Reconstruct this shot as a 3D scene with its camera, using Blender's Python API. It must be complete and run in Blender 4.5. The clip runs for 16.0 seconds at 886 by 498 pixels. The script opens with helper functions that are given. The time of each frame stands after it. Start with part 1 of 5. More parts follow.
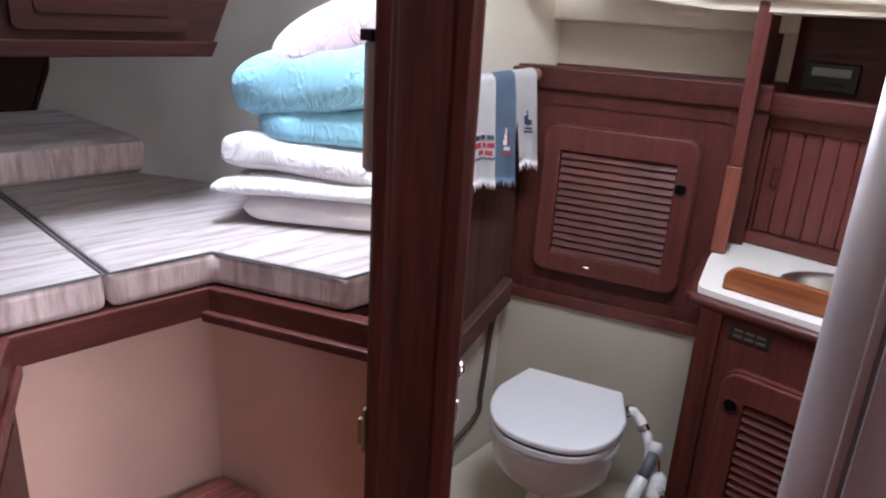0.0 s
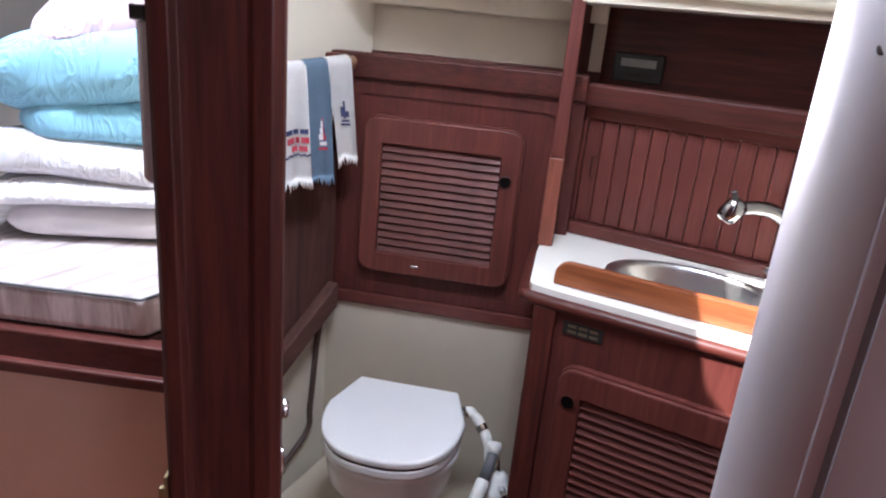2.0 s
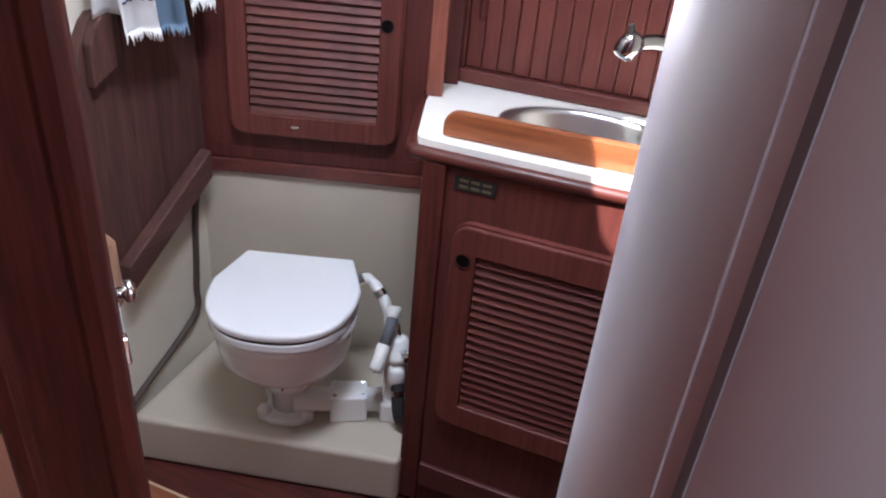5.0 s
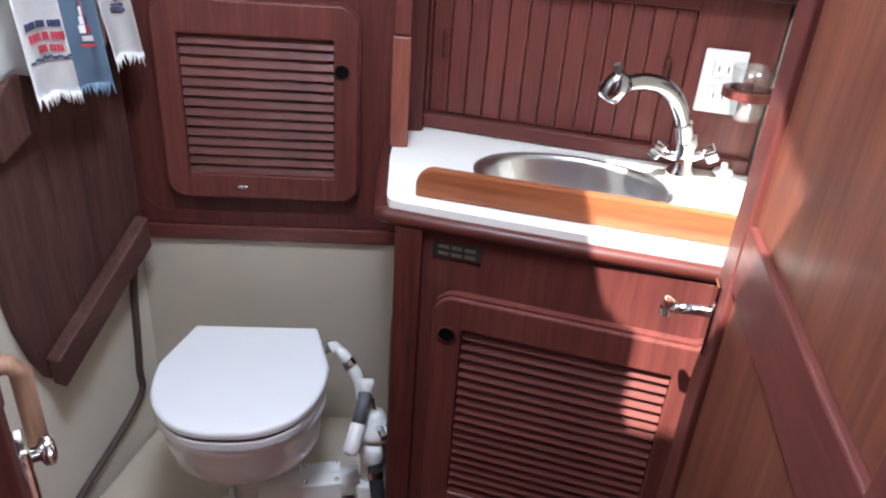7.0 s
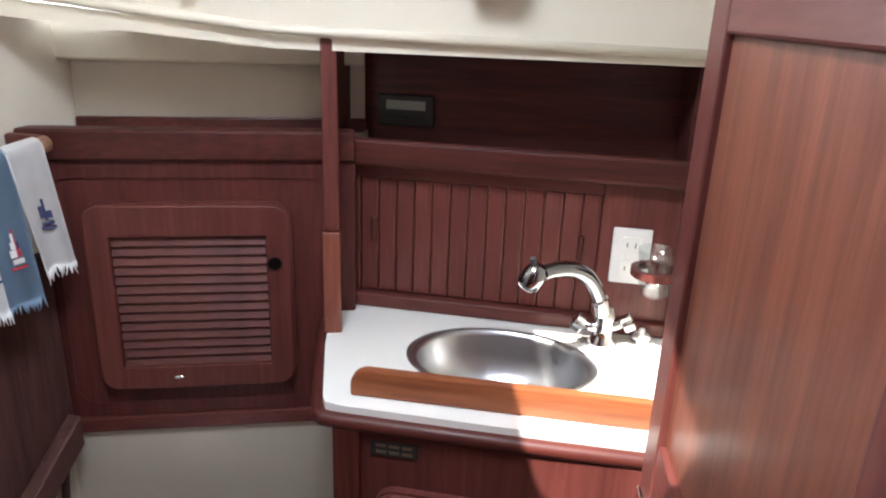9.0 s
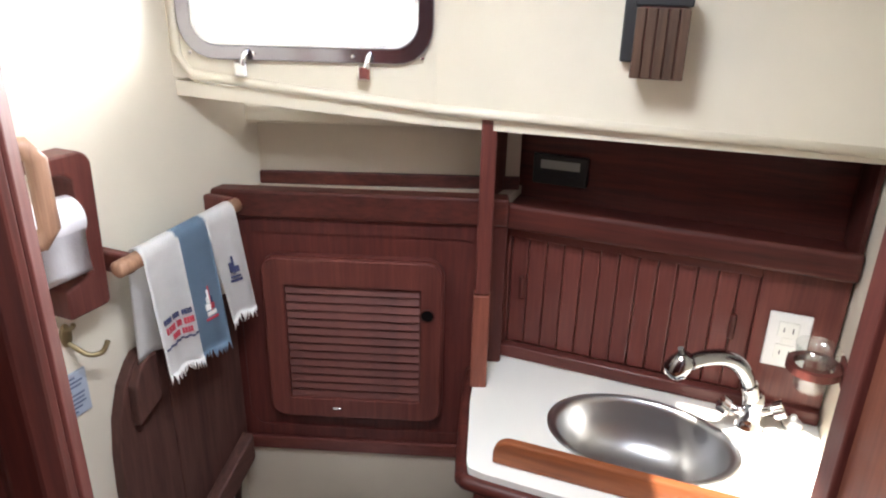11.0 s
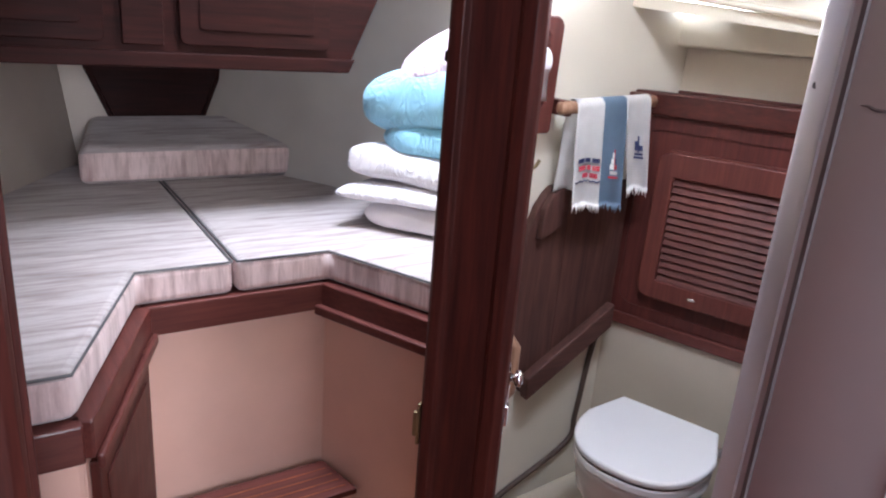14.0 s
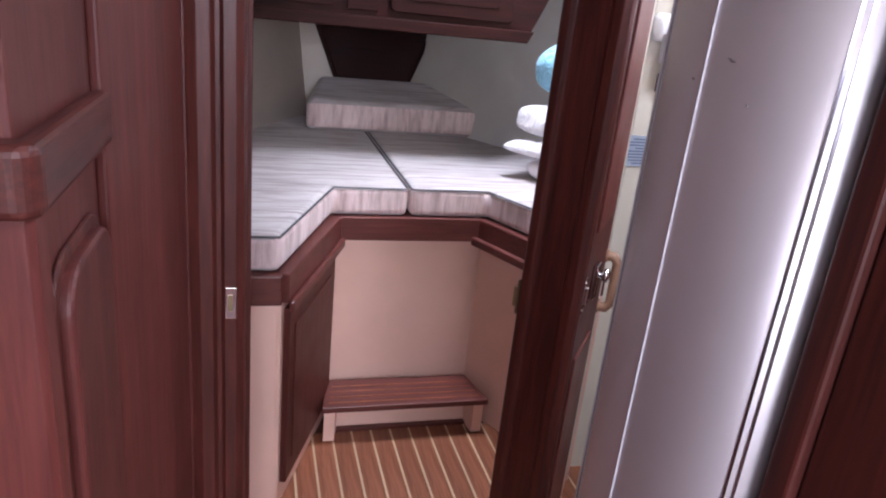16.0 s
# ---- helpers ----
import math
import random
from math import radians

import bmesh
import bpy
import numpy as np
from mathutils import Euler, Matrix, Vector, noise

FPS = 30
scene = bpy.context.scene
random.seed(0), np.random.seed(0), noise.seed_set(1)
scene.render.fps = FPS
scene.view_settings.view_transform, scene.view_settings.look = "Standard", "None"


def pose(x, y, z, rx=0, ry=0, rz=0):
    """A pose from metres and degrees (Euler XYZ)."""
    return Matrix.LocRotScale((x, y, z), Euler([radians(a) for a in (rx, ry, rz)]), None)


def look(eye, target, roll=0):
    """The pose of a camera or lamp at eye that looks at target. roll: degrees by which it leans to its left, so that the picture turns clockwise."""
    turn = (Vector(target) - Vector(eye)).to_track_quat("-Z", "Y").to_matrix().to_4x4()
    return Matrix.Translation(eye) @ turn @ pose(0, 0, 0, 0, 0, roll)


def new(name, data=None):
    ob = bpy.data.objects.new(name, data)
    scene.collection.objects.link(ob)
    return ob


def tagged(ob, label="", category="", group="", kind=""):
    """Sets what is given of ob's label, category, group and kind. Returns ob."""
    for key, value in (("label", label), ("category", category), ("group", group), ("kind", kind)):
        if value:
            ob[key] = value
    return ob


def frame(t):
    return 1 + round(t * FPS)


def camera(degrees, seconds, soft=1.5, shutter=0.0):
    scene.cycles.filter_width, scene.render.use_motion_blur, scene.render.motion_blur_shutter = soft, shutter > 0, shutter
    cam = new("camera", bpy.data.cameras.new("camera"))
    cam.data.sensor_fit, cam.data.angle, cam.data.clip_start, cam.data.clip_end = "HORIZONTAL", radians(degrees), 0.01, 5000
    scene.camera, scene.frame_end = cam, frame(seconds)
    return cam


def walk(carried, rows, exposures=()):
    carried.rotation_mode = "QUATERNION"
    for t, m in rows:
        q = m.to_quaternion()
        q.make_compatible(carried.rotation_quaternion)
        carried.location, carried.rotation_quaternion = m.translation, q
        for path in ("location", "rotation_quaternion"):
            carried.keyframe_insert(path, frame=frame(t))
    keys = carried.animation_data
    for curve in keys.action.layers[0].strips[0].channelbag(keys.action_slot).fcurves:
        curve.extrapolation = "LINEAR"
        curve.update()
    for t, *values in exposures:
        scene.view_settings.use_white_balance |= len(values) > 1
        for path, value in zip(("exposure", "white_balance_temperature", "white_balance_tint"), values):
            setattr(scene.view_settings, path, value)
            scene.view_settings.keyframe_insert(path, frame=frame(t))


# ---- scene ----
cam = camera(65.3, 16.0, soft=2.1)
PATH = [
    (0, (-0.035, -0.052, 1.402), (1.330, 1.257, 0.752), 3.5),
    (0.5, (-0.011, -0.008, 1.399), (1.462, 1.178, 0.748), 3.2),
    (1, (-0.001, 0.014, 1.401), (1.547, 1.110, 0.766), 3.7),
    (1.5, (0.027, 0.025, 1.404), (1.627, 1.047, 0.776), 4.5),
    (2, (0.069, 0.035, 1.396), (1.735, 0.931, 0.746), 5.3),
    (2.5, (0.121, 0.021, 1.402), (1.855, 0.783, 0.760), 4.6),
    (3, (0.133, 0.029, 1.396), (1.887, 0.711, 0.720), 4.5),
    (3.5, (0.120, 0.023, 1.368), (1.849, 0.664, 0.594), 5.0),
    (4, (0.127, 0.016, 1.343), (1.808, 0.642, 0.458), 5.4),
    (4.2, (0.143, 0.020, 1.355), (1.796, 0.639, 0.415), 5.0),
    (6.3, (0.239, 0.094, 1.310), (1.896, 0.631, 0.327), 5.7),
    (6.5, (0.272, 0.121, 1.321), (1.927, 0.657, 0.333), 4.2),
    (7, (0.321, 0.139, 1.344), (2.042, 0.583, 0.427), 4.2),
    (7.5, (0.349, 0.127, 1.385), (2.141, 0.489, 0.575), 3.1),
    (8, (0.351, 0.102, 1.428), (2.202, 0.424, 0.741), 3.0),
    (10.3, (0.336, 0.166, 1.694), (2.196, 0.520, 1.049), 1.4),
    (10.5, (0.340, 0.155, 1.718), (2.171, 0.587, 1.038), 0.8),
    (11, (0.356, 0.158, 1.715), (2.070, 0.862, 0.962), 1.2),
    (11.5, (0.328, 0.143, 1.710), (1.910, 1.126, 0.981), 2.6),
    (12, (0.288, 0.108, 1.701), (1.763, 1.259, 0.994), 0.4),
    (12.5, (0.218, 0.018, 1.671), (1.681, 1.226, 1.038), 2.4),
    (13, (0.110, -0.093, 1.608), (1.446, 1.260, 0.988), 2.4),
    (13.5, (0.030, -0.138, 1.488), (1.234, 1.332, 0.864), 4.5),
    (14, (0.018, -0.172, 1.412), (1.063, 1.416, 0.791), 4.5),
    (14.5, (0.024, -0.224, 1.357), (0.966, 1.407, 0.683), 7.4),
    (15, (0.036, -0.351, 1.337), (0.777, 1.384, 0.672), 7.0),
    (15.5, (0.051, -0.462, 1.323), (0.701, 1.302, 0.643), 6.4),
    (16, (0.013, -0.536, 1.345), (0.546, 1.273, 0.680), 6.1),
]
walk(cam, [(t, look(eye, target, roll)) for t, eye, target, roll in PATH], [(0.0, 1.9, 6000, 16), (2.0, 2.15, 5850, 15), (4.0, 2.3, 5800, 15), (7.0, 2.3, 5750, 12), (8.0, 1.85, 5800, 12), (10.5, 1.85, 6350, 12), (12.0, 2.1, 6300, 13), (13.0, 2.05, 6100, 16), (14.5, 2.1, 6000, 17), (16.0, 2.05, 5900, 19)])

# ---- world and light ----
world = bpy.data.worlds.new("sky")
scene.world = world
world.use_nodes = True
wn = world.node_tree
sky = wn.nodes.new("ShaderNodeTexSky")
sky.sky_type, sky.sun_disc = "NISHITA", False
SUN = Vector((0.56, -0.36, -1.0)).normalized()
sky.sun_elevation = math.asin(-SUN.z)
sky.sun_rotation = math.atan2(-SUN.x, -SUN.y)
wn.links.new(sky.outputs[0], wn.nodes["Background"].inputs[0])
wn.nodes["Background"].inputs[1].default_value = 0.12


def lamp(name, kind, energy, m, color=(1, 1, 1), **more):
    data = bpy.data.lights.new(name, kind)
    data.energy, data.color = energy, color
    for key, value in more.items():
        if key == "angle":
            data.angle = value
        elif key == "size":
            data.shape, data.size, data.size_y = "RECTANGLE", value[0], value[1]
    ob = new(name, data)
    ob.matrix_world = m
    return ob


lamp("sun", "SUN", 5.0, look((0, 0, 6), Vector((0, 0, 6)) + SUN), (1.0, 0.92, 0.80), angle=radians(0.6))
lamp("head_hatch_light", "AREA", 5.6, look((0.88, 0.42, 2.03), (1.05, 0.62, 0)), (0.88, 0.94, 1.0), size=(0.44, 0.25))
lamp("forward_hatch_light", "AREA", 15.0, look((0.74, 1.38, 2.50), (0.95, 1.45, 0)), (0.88, 0.94, 1.0), size=(0.46, 0.42))
lamp("companionway_light", "AREA", 15.0, look((0.0, -2.40, 1.55), (0.42, 0.3, 0.8)), (0.95, 0.96, 1.0), size=(0.7, 0.75))
lamp("saloon_hatch_light", "AREA", 12.0, look((0.85, -1.15, 2.02), (0.75, -0.95, 0)), (0.93, 0.95, 1.0), size=(0.56, 0.5))
# added unseen lamp inside the solid port-side wall, brightens the mast
lamp("saloon_port_light", "AREA", 4.0, look((-1.12, -1.95, 1.50), (0.40, -0.30, 1.25)), (0.93, 0.93, 1.0), size=(0.9, 0.30))
lamp("port_light", "AREA", 1.5, look((1.545, 0.905, 1.65), (0.9, 0.69, 1.05)), (0.95, 0.97, 1.0), size=(0.36, 0.10))

# ---- materials ----
def material(name, rough=0.5, metal=0.0, coat=0.0):
    m = bpy.data.materials.new(name)
    m.use_nodes = True
    b = m.node_tree.nodes["Principled BSDF"]
    b.inputs["Roughness"].default_value = rough
    b.inputs["Metallic"].default_value = metal
    b.inputs["Coat Weight"].default_value = coat
    b.inputs["Coat Roughness"].default_value = 0.18
    return m, m.node_tree, b


def mapped(nt, scale, loc=(0, 0, 0)):
    tc, mp = nt.nodes.new("ShaderNodeTexCoord"), nt.nodes.new("ShaderNodeMapping")
    mp.inputs["Scale"].default_value = scale
    mp.inputs["Location"].default_value = loc
    nt.links.new(tc.outputs["Object"], mp.inputs["Vector"])
    return mp.outputs[0]


def noise_tex(nt, vec, scale, detail=4.0, rough=0.55, distortion=0.0):
    n = nt.nodes.new("ShaderNodeTexNoise")
    n.inputs["Scale"].default_value, n.inputs["Detail"].default_value = scale, detail
    n.inputs["Roughness"].default_value, n.inputs["Distortion"].default_value = rough, distortion
    nt.links.new(vec, n.inputs["Vector"])
    return n.outputs[0]


def ramp(nt, fac, stops):
    r = nt.nodes.new("ShaderNodeValToRGB")
    while len(r.color_ramp.elements) < len(stops):
        r.color_ramp.elements.new(0.5)
    for e, (p, c) in zip(r.color_ramp.elements, stops):
        e.position, e.color = p, (*c, 1)
    nt.links.new(fac, r.inputs[0])
    return r.outputs[0]


def mix(nt, kind, fac, a, b):
    n = nt.nodes.new("ShaderNodeMix")
    n.data_type, n.blend_type = "RGBA", kind
    for sock, v in ((n.inputs["Factor"], fac), (n.inputs["A"], a), (n.inputs["B"], b)):
        if hasattr(v, "is_output"):
            nt.links.new(v, sock)
        else:
            sock.default_value = v if isinstance(v, float) else (*v, 1)
    return n.outputs["Result"]


def bump(nt, bsdf, height, strength=0.2, dist=0.002):
    n = nt.nodes.new("ShaderNodeBump")
    n.inputs["Strength"].default_value, n.inputs["Distance"].default_value = strength, dist
    nt.links.new(height, n.inputs["Height"])
    nt.links.new(n.outputs[0], bsdf.inputs["Normal"])


def wood(name, dark, light, axis="z", rough=0.44, coat=0.16, fine=1.0):
    """Wood with its grain along one axis, two scales of figure and a varying sheen."""
    m, nt, b = material(name, rough, 0, coat)
    b.inputs["Specular IOR Level"].default_value = 0.32
    st = {"x": (0.06, 1, 1), "y": (1, 0.06, 1), "z": (1, 1, 0.06)}[axis]
    v = mapped(nt, st)
    grain = noise_tex(nt, v, 95 * fine, 6, 0.65, 0.4)
    broad = noise_tex(nt, v, 14 * fine, 3, 0.5, 1.2)
    c1 = ramp(nt, grain, [(0.3, dark), (0.72, light)])
    c2 = ramp(nt, broad, [(0.3, (0.62, 0.58, 0.58)), (0.7, (1.12, 1.1, 1.08))])
    col = mix(nt, "MULTIPLY", 0.8, c1, c2)
    rnd = nt.nodes.new("ShaderNodeObjectInfo").outputs["Random"]
    tint = ramp(nt, rnd, [(0.0, (0.86, 0.84, 0.84)), (1.0, (1.1, 1.08, 1.06))])
    nt.links.new(mix(nt, "MULTIPLY", 1.0, col, tint), b.inputs["Base Color"])
    wear = noise_tex(nt, mapped(nt, (1, 1, 1)), 9, 3)
    rr = nt.nodes.new("ShaderNodeMapRange")
    rr.inputs["To Min"].default_value, rr.inputs["To Max"].default_value = rough - 0.08, rough + 0.14
    nt.links.new(wear, rr.inputs[0])
    nt.links.new(rr.outputs[0], b.inputs["Roughness"])
    bump(nt, b, grain, 0.12, 0.001)
    return m


def paint(name, colour, rough=0.5, vary=0.08, bumps=0.06, scale=60, coat=0.0):
    """Paint, plastic or vinyl with faint blotches and a fine texture."""
    m, nt, b = material(name, rough, 0, coat)
    v = mapped(nt, (1, 1, 1))
    blotch = noise_tex(nt, v, 4.5, 4)
    lo, hi = tuple(c * (1 - vary) for c in colour), tuple(min(1, c * (1 + vary)) for c in colour)
    nt.links.new(ramp(nt, blotch, [(0.3, lo), (0.7, hi)]), b.inputs["Base Color"])
    bump(nt, b, noise_tex(nt, v, scale * 4, 3), bumps, 0.001)
    return m


def metal(name, colour, rough=0.15, axis=None):
    m, nt, b = material(name, rough, 1.0)
    b.inputs["Base Color"].default_value = (*colour, 1)
    if axis:
        st = {"x": (0.03, 1, 1), "y": (1, 0.03, 1), "z": (1, 1, 0.03)}[axis]
        bump(nt, b, noise_tex(nt, mapped(nt, st), 300, 3), 0.08, 0.0005)
    return m


def fabric(name, stretch, tone=(1.0, 1.0, 1.0)):
    m, nt, b = material(name, 0.92)
    v = mapped(nt, stretch)
    streak = noise_tex(nt, v, 26, 5, 0.62, 0.3)
    wide = noise_tex(nt, v, 7, 3, 0.5)
    c1 = ramp(nt, streak, [(0.3, (0.32, 0.255, 0.245)), (0.45, (0.45, 0.395, 0.385)), (0.57, (0.57, 0.525, 0.515)), (0.74, (0.40, 0.345, 0.34))])
    c2 = ramp(nt, wide, [(0.35, (0.84, 0.81, 0.80)), (0.65, (1.10, 1.09, 1.10))])
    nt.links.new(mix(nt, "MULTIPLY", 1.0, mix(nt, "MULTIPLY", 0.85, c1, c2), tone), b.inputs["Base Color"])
    weave = noise_tex(nt, mapped(nt, (1, 1, 1)), 420, 2)
    lumps = noise_tex(nt, mapped(nt, (1, 1, 1)), 16, 3)
    both = nt.nodes.new("ShaderNodeMath")
    both.operation = "MULTIPLY_ADD"
    both.inputs[1].default_value = 6.0
    nt.links.new(lumps, both.inputs[0])
    nt.links.new(weave, both.inputs[2])
    bump(nt, b, both.outputs[0], 0.35, 0.0016)
    b.inputs["Sheen Weight"].default_value = 0.15
    return m


def cloth(name, colour, rough=0.9, scale=420):
    m, nt, b = material(name, rough)
    v = mapped(nt, (1, 1, 1))
    lo, hi = tuple(c * 0.9 for c in colour), tuple(min(1, c * 1.06) for c in colour)
    nt.links.new(ramp(nt, noise_tex(nt, v, 12, 4), [(0.3, lo), (0.7, hi)]), b.inputs["Base Color"])
    bump(nt, b, noise_tex(nt, v, scale, 2), 0.35, 0.001)
    return m


def bedding(name, colour, folds=1.0, relief=0.5):
    """Soft cotton with long wrinkles at two scales."""
    m, nt, b = material(name, 0.9)
    v = mapped(nt, (1, 1, 1))
    lo, hi = tuple(c * 0.93 for c in colour), tuple(min(1, c * 1.05) for c in colour)
    nt.links.new(ramp(nt, noise_tex(nt, v, 9, 4), [(0.3, lo), (0.7, hi)]), b.inputs["Base Color"])
    big = noise_tex(nt, mapped(nt, (1.0, 1.0, 0.45)), 13 * folds, 3, 0.5, 1.6)
    crisp = ramp(nt, big, [(0.40, (0, 0, 0)), (0.50, (1, 1, 1)), (0.62, (0.35, 0.35, 0.35))])
    bump(nt, b, crisp, relief, 0.010)
    b.inputs["Sheen Weight"].default_value = 0.2
    return m


MAHOG = wood("mahogany_upright", (0.095, 0.024, 0.020), (0.160, 0.046, 0.036), "z")
MAHOG_X = wood("mahogany_athwart", (0.095, 0.024, 0.020), (0.160, 0.046, 0.036), "x")
MAHOG_Y = wood("mahogany_fore_aft", (0.095, 0.024, 0.020), (0.160, 0.046, 0.036), "y")
SLAT = wood("mahogany_slats", (0.098, 0.026, 0.021), (0.165, 0.049, 0.038), "y", 0.55, 0.05)
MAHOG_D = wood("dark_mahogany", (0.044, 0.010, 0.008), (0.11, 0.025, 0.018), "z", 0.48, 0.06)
# near-black colour holds the berth locker's shade; the bow hatch shares it
DARKENED = wood("shade_darkened_mahogany", (0.017, 0.005, 0.004), (0.044, 0.011, 0.009), "x", 0.55, 0.0)
DARKENED.node_tree.nodes["Principled BSDF"].inputs["Specular IOR Level"].default_value = 0.12
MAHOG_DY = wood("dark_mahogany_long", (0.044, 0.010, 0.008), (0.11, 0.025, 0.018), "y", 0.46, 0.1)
TEAK = wood("teak_oiled", (0.21, 0.062, 0.022), (0.36, 0.118, 0.043), "y", 0.42, 0.2)
TEAK_Z = wood("teak_panel", (0.115, 0.035, 0.020), (0.21, 0.072, 0.041), "z", 0.45, 0.15)
FACE_W = wood("locker_face_mahogany", (0.066, 0.014, 0.012), (0.120, 0.029, 0.023), "z", 0.50, 0.05)
LEAF_W = wood("weathered_mahogany", (0.060, 0.026, 0.021), (0.118, 0.052, 0.042), "z", 0.6, 0.0)
LEAF_X = wood("weathered_mahogany_cross", (0.060, 0.026, 0.021), (0.118, 0.052, 0.042), "x", 0.6, 0.0)
FOOT = wood("worn_mahogany", (0.16, 0.046, 0.030), (0.26, 0.088, 0.058), "z", 0.4, 0.2)
WALNUT = wood("dark_walnut", (0.045, 0.026, 0.017), (0.105, 0.06, 0.038), "z", 0.45, 0.15)
GRIP = wood("worn_oak_grip", (0.22, 0.12, 0.075), (0.42, 0.25, 0.16), "z", 0.5, 0.1)
SOLE = wood("sole_teak", (0.17, 0.055, 0.028), (0.34, 0.13, 0.065), "y", 0.4, 0.2)
HOLLY = wood("sole_holly", (0.50, 0.36, 0.22), (0.66, 0.50, 0.33), "y", 0.45, 0.1)
CREAM = paint("cream_gelcoat", (0.66, 0.605, 0.49), 0.38, 0.04, 0.05)
BULK = paint("white_bulkhead_laminate", (0.68, 0.625, 0.52), 0.42, 0.04, 0.05)
LINER = paint("beige_liner", (0.50, 0.435, 0.345), 0.5, 0.05, 0.08)
VINYL = paint("hull_vinyl", (0.64, 0.565, 0.49), 0.75, 0.05, 0.35, 90)
PEACH = paint("berth_front_paint", (0.72, 0.46, 0.37), 0.45, 0.05, 0.05)
LAMINATE = paint("white_laminate", (0.80, 0.79, 0.74), 0.3, 0.02, 0.02)
CHINA = paint("white_porcelain", (0.82, 0.82, 0.83), 0.12, 0.02, 0.0, 60, 0.5)
PLASTIC = paint("white_plastic", (0.80, 0.79, 0.76), 0.3, 0.03, 0.02)
BLACK = paint("black_plastic", (0.016, 0.016, 0.017), 0.4, 0.1, 0.05)
GREYGRIP = paint("grey_grip_plastic", (0.12, 0.12, 0.13), 0.55, 0.08, 0.1)
RUBBER = paint("dark_rubber", (0.028, 0.026, 0.026), 0.7, 0.15, 0.1)
BROWNTRIM = paint("brown_edging", (0.07, 0.045, 0.035), 0.6, 0.15, 0.1)
HOLE = paint("hole_dark", (0.006, 0.005, 0.005), 0.8, 0.1, 0.0)
HOLE.node_tree.nodes["Principled BSDF"].inputs["Specular IOR Level"].default_value = 0.0
LCD = paint("grey_display", (0.30, 0.31, 0.29), 0.25, 0.03, 0.0)
GREYMAST = paint("anodised_mast_alloy", (0.66, 0.615, 0.645), 0.44, 0.06, 0.05, 40, 0.0)
GREYMAST.node_tree.nodes["Principled BSDF"].inputs["Metallic"].default_value = 0.68
MASTLINE = paint("mast_seam", (0.52, 0.50, 0.53), 0.3, 0.05, 0.0)
GROOVE = paint("mast_groove", (0.15, 0.13, 0.14), 0.5, 0.15, 0.05)
SCUFF = paint("scuff", (0.17, 0.155, 0.16), 0.7, 0.2, 0.1)
CHROME = metal("chrome", (0.78, 0.79, 0.80), 0.07)
DARKCHROME = metal("smoked_chrome", (0.34, 0.35, 0.37), 0.12)
STEEL = metal("brushed_steel", (0.50, 0.51, 0.52), 0.30, "y")
ALLOY = metal("window_alloy", (0.30, 0.29, 0.33), 0.16)
BRASS = metal("old_brass", (0.36, 0.29, 0.17), 0.4)
FAB_TOP = fabric("berth_fabric_top", (0.16, 1.3, 1.3))
# same cloth, colour raised so the sides carry light from the saloon
FAB_SIDE_LIT = fabric("berth_fabric_side_lit", (1.3, 1.3, 0.16), (1.38, 1.22, 1.20))
WELT = cloth("cushion_welt", (0.13, 0.125, 0.13))
BLUE = bedding("sky_blue_duvet", (0.30, 0.62, 0.80))
PINK = bedding("pale_pink_duvet", (0.66, 0.53, 0.62))
LINEN = cloth("white_linen", (0.82, 0.80, 0.84), 0.85, 260)
BLANKET = bedding("smooth_white_blanket", (0.83, 0.79, 0.80), 0.6, 0.15)
COTTON = bedding("white_cotton", (0.82, 0.80, 0.83), 1.3)
TOWELW = cloth("white_terry", (0.88, 0.87, 0.86), 0.95, 700)
TOWELB = cloth("slate_blue_terry", (0.20, 0.29, 0.40), 0.95, 700)
RED = cloth("red_stitching", (0.55, 0.06, 0.09))
NAVY = cloth("navy_stitching", (0.05, 0.06, 0.14))
PLATE = paint("blue_grey_plate", (0.38, 0.43, 0.52), 0.4, 0.04, 0.0)
INK = paint("ink_blue", (0.10, 0.12, 0.2), 0.5, 0.05, 0.0)
GOLDINK = paint("gold_lettering", (0.11, 0.085, 0.05), 0.5, 0.05, 0.0)

gm, gnt, gb = material("clear_glass", 0.02)
gb.inputs["Transmission Weight"].default_value = 1.0
gb.inputs["IOR"].default_value = 1.2
gb.inputs["Base Color"].default_value = (0.97, 0.98, 0.98, 1)
GLASS = gm
tm, tnt, tb = material("thin_tumbler_glass", 0.02)
mixer, clear, gloss = tnt.nodes.new("ShaderNodeMixShader"), tnt.nodes.new("ShaderNodeBsdfTransparent"), tnt.nodes.new("ShaderNodeBsdfGlossy")
clear.inputs[0].default_value = (0.93, 0.95, 0.95, 1)
gloss.inputs["Roughness"].default_value = 0.03
mixer.inputs[0].default_value = 0.10
tnt.links.new(clear.outputs[0], mixer.inputs[1])
tnt.links.new(gloss.outputs[0], mixer.inputs[2])
tnt.links.new(mixer.outputs[0], tnt.nodes["Material Output"].inputs[0])
TUMBLER = tm


# ---- mesh helpers ----
def part(name, bm, mat, parent=None, label="", smooth=False):
    """Links a bmesh as one mesh object, under a thing or part."""
    bmesh.ops.recalc_face_normals(bm, faces=bm.faces[:])
    me = bpy.data.meshes.new(name)
    for f in bm.faces:
        f.smooth = smooth
    bm.to_mesh(me)
    bm.free()
    for m in mat if isinstance(mat, (list, tuple)) else [mat]:
        me.materials.append(m)
    ob = new(name, me)
    if parent:
        ob.parent = parent
        ob.matrix_parent_inverse = parent.matrix_world.inverted()
    if label:
        ob["label"] = label
    return ob


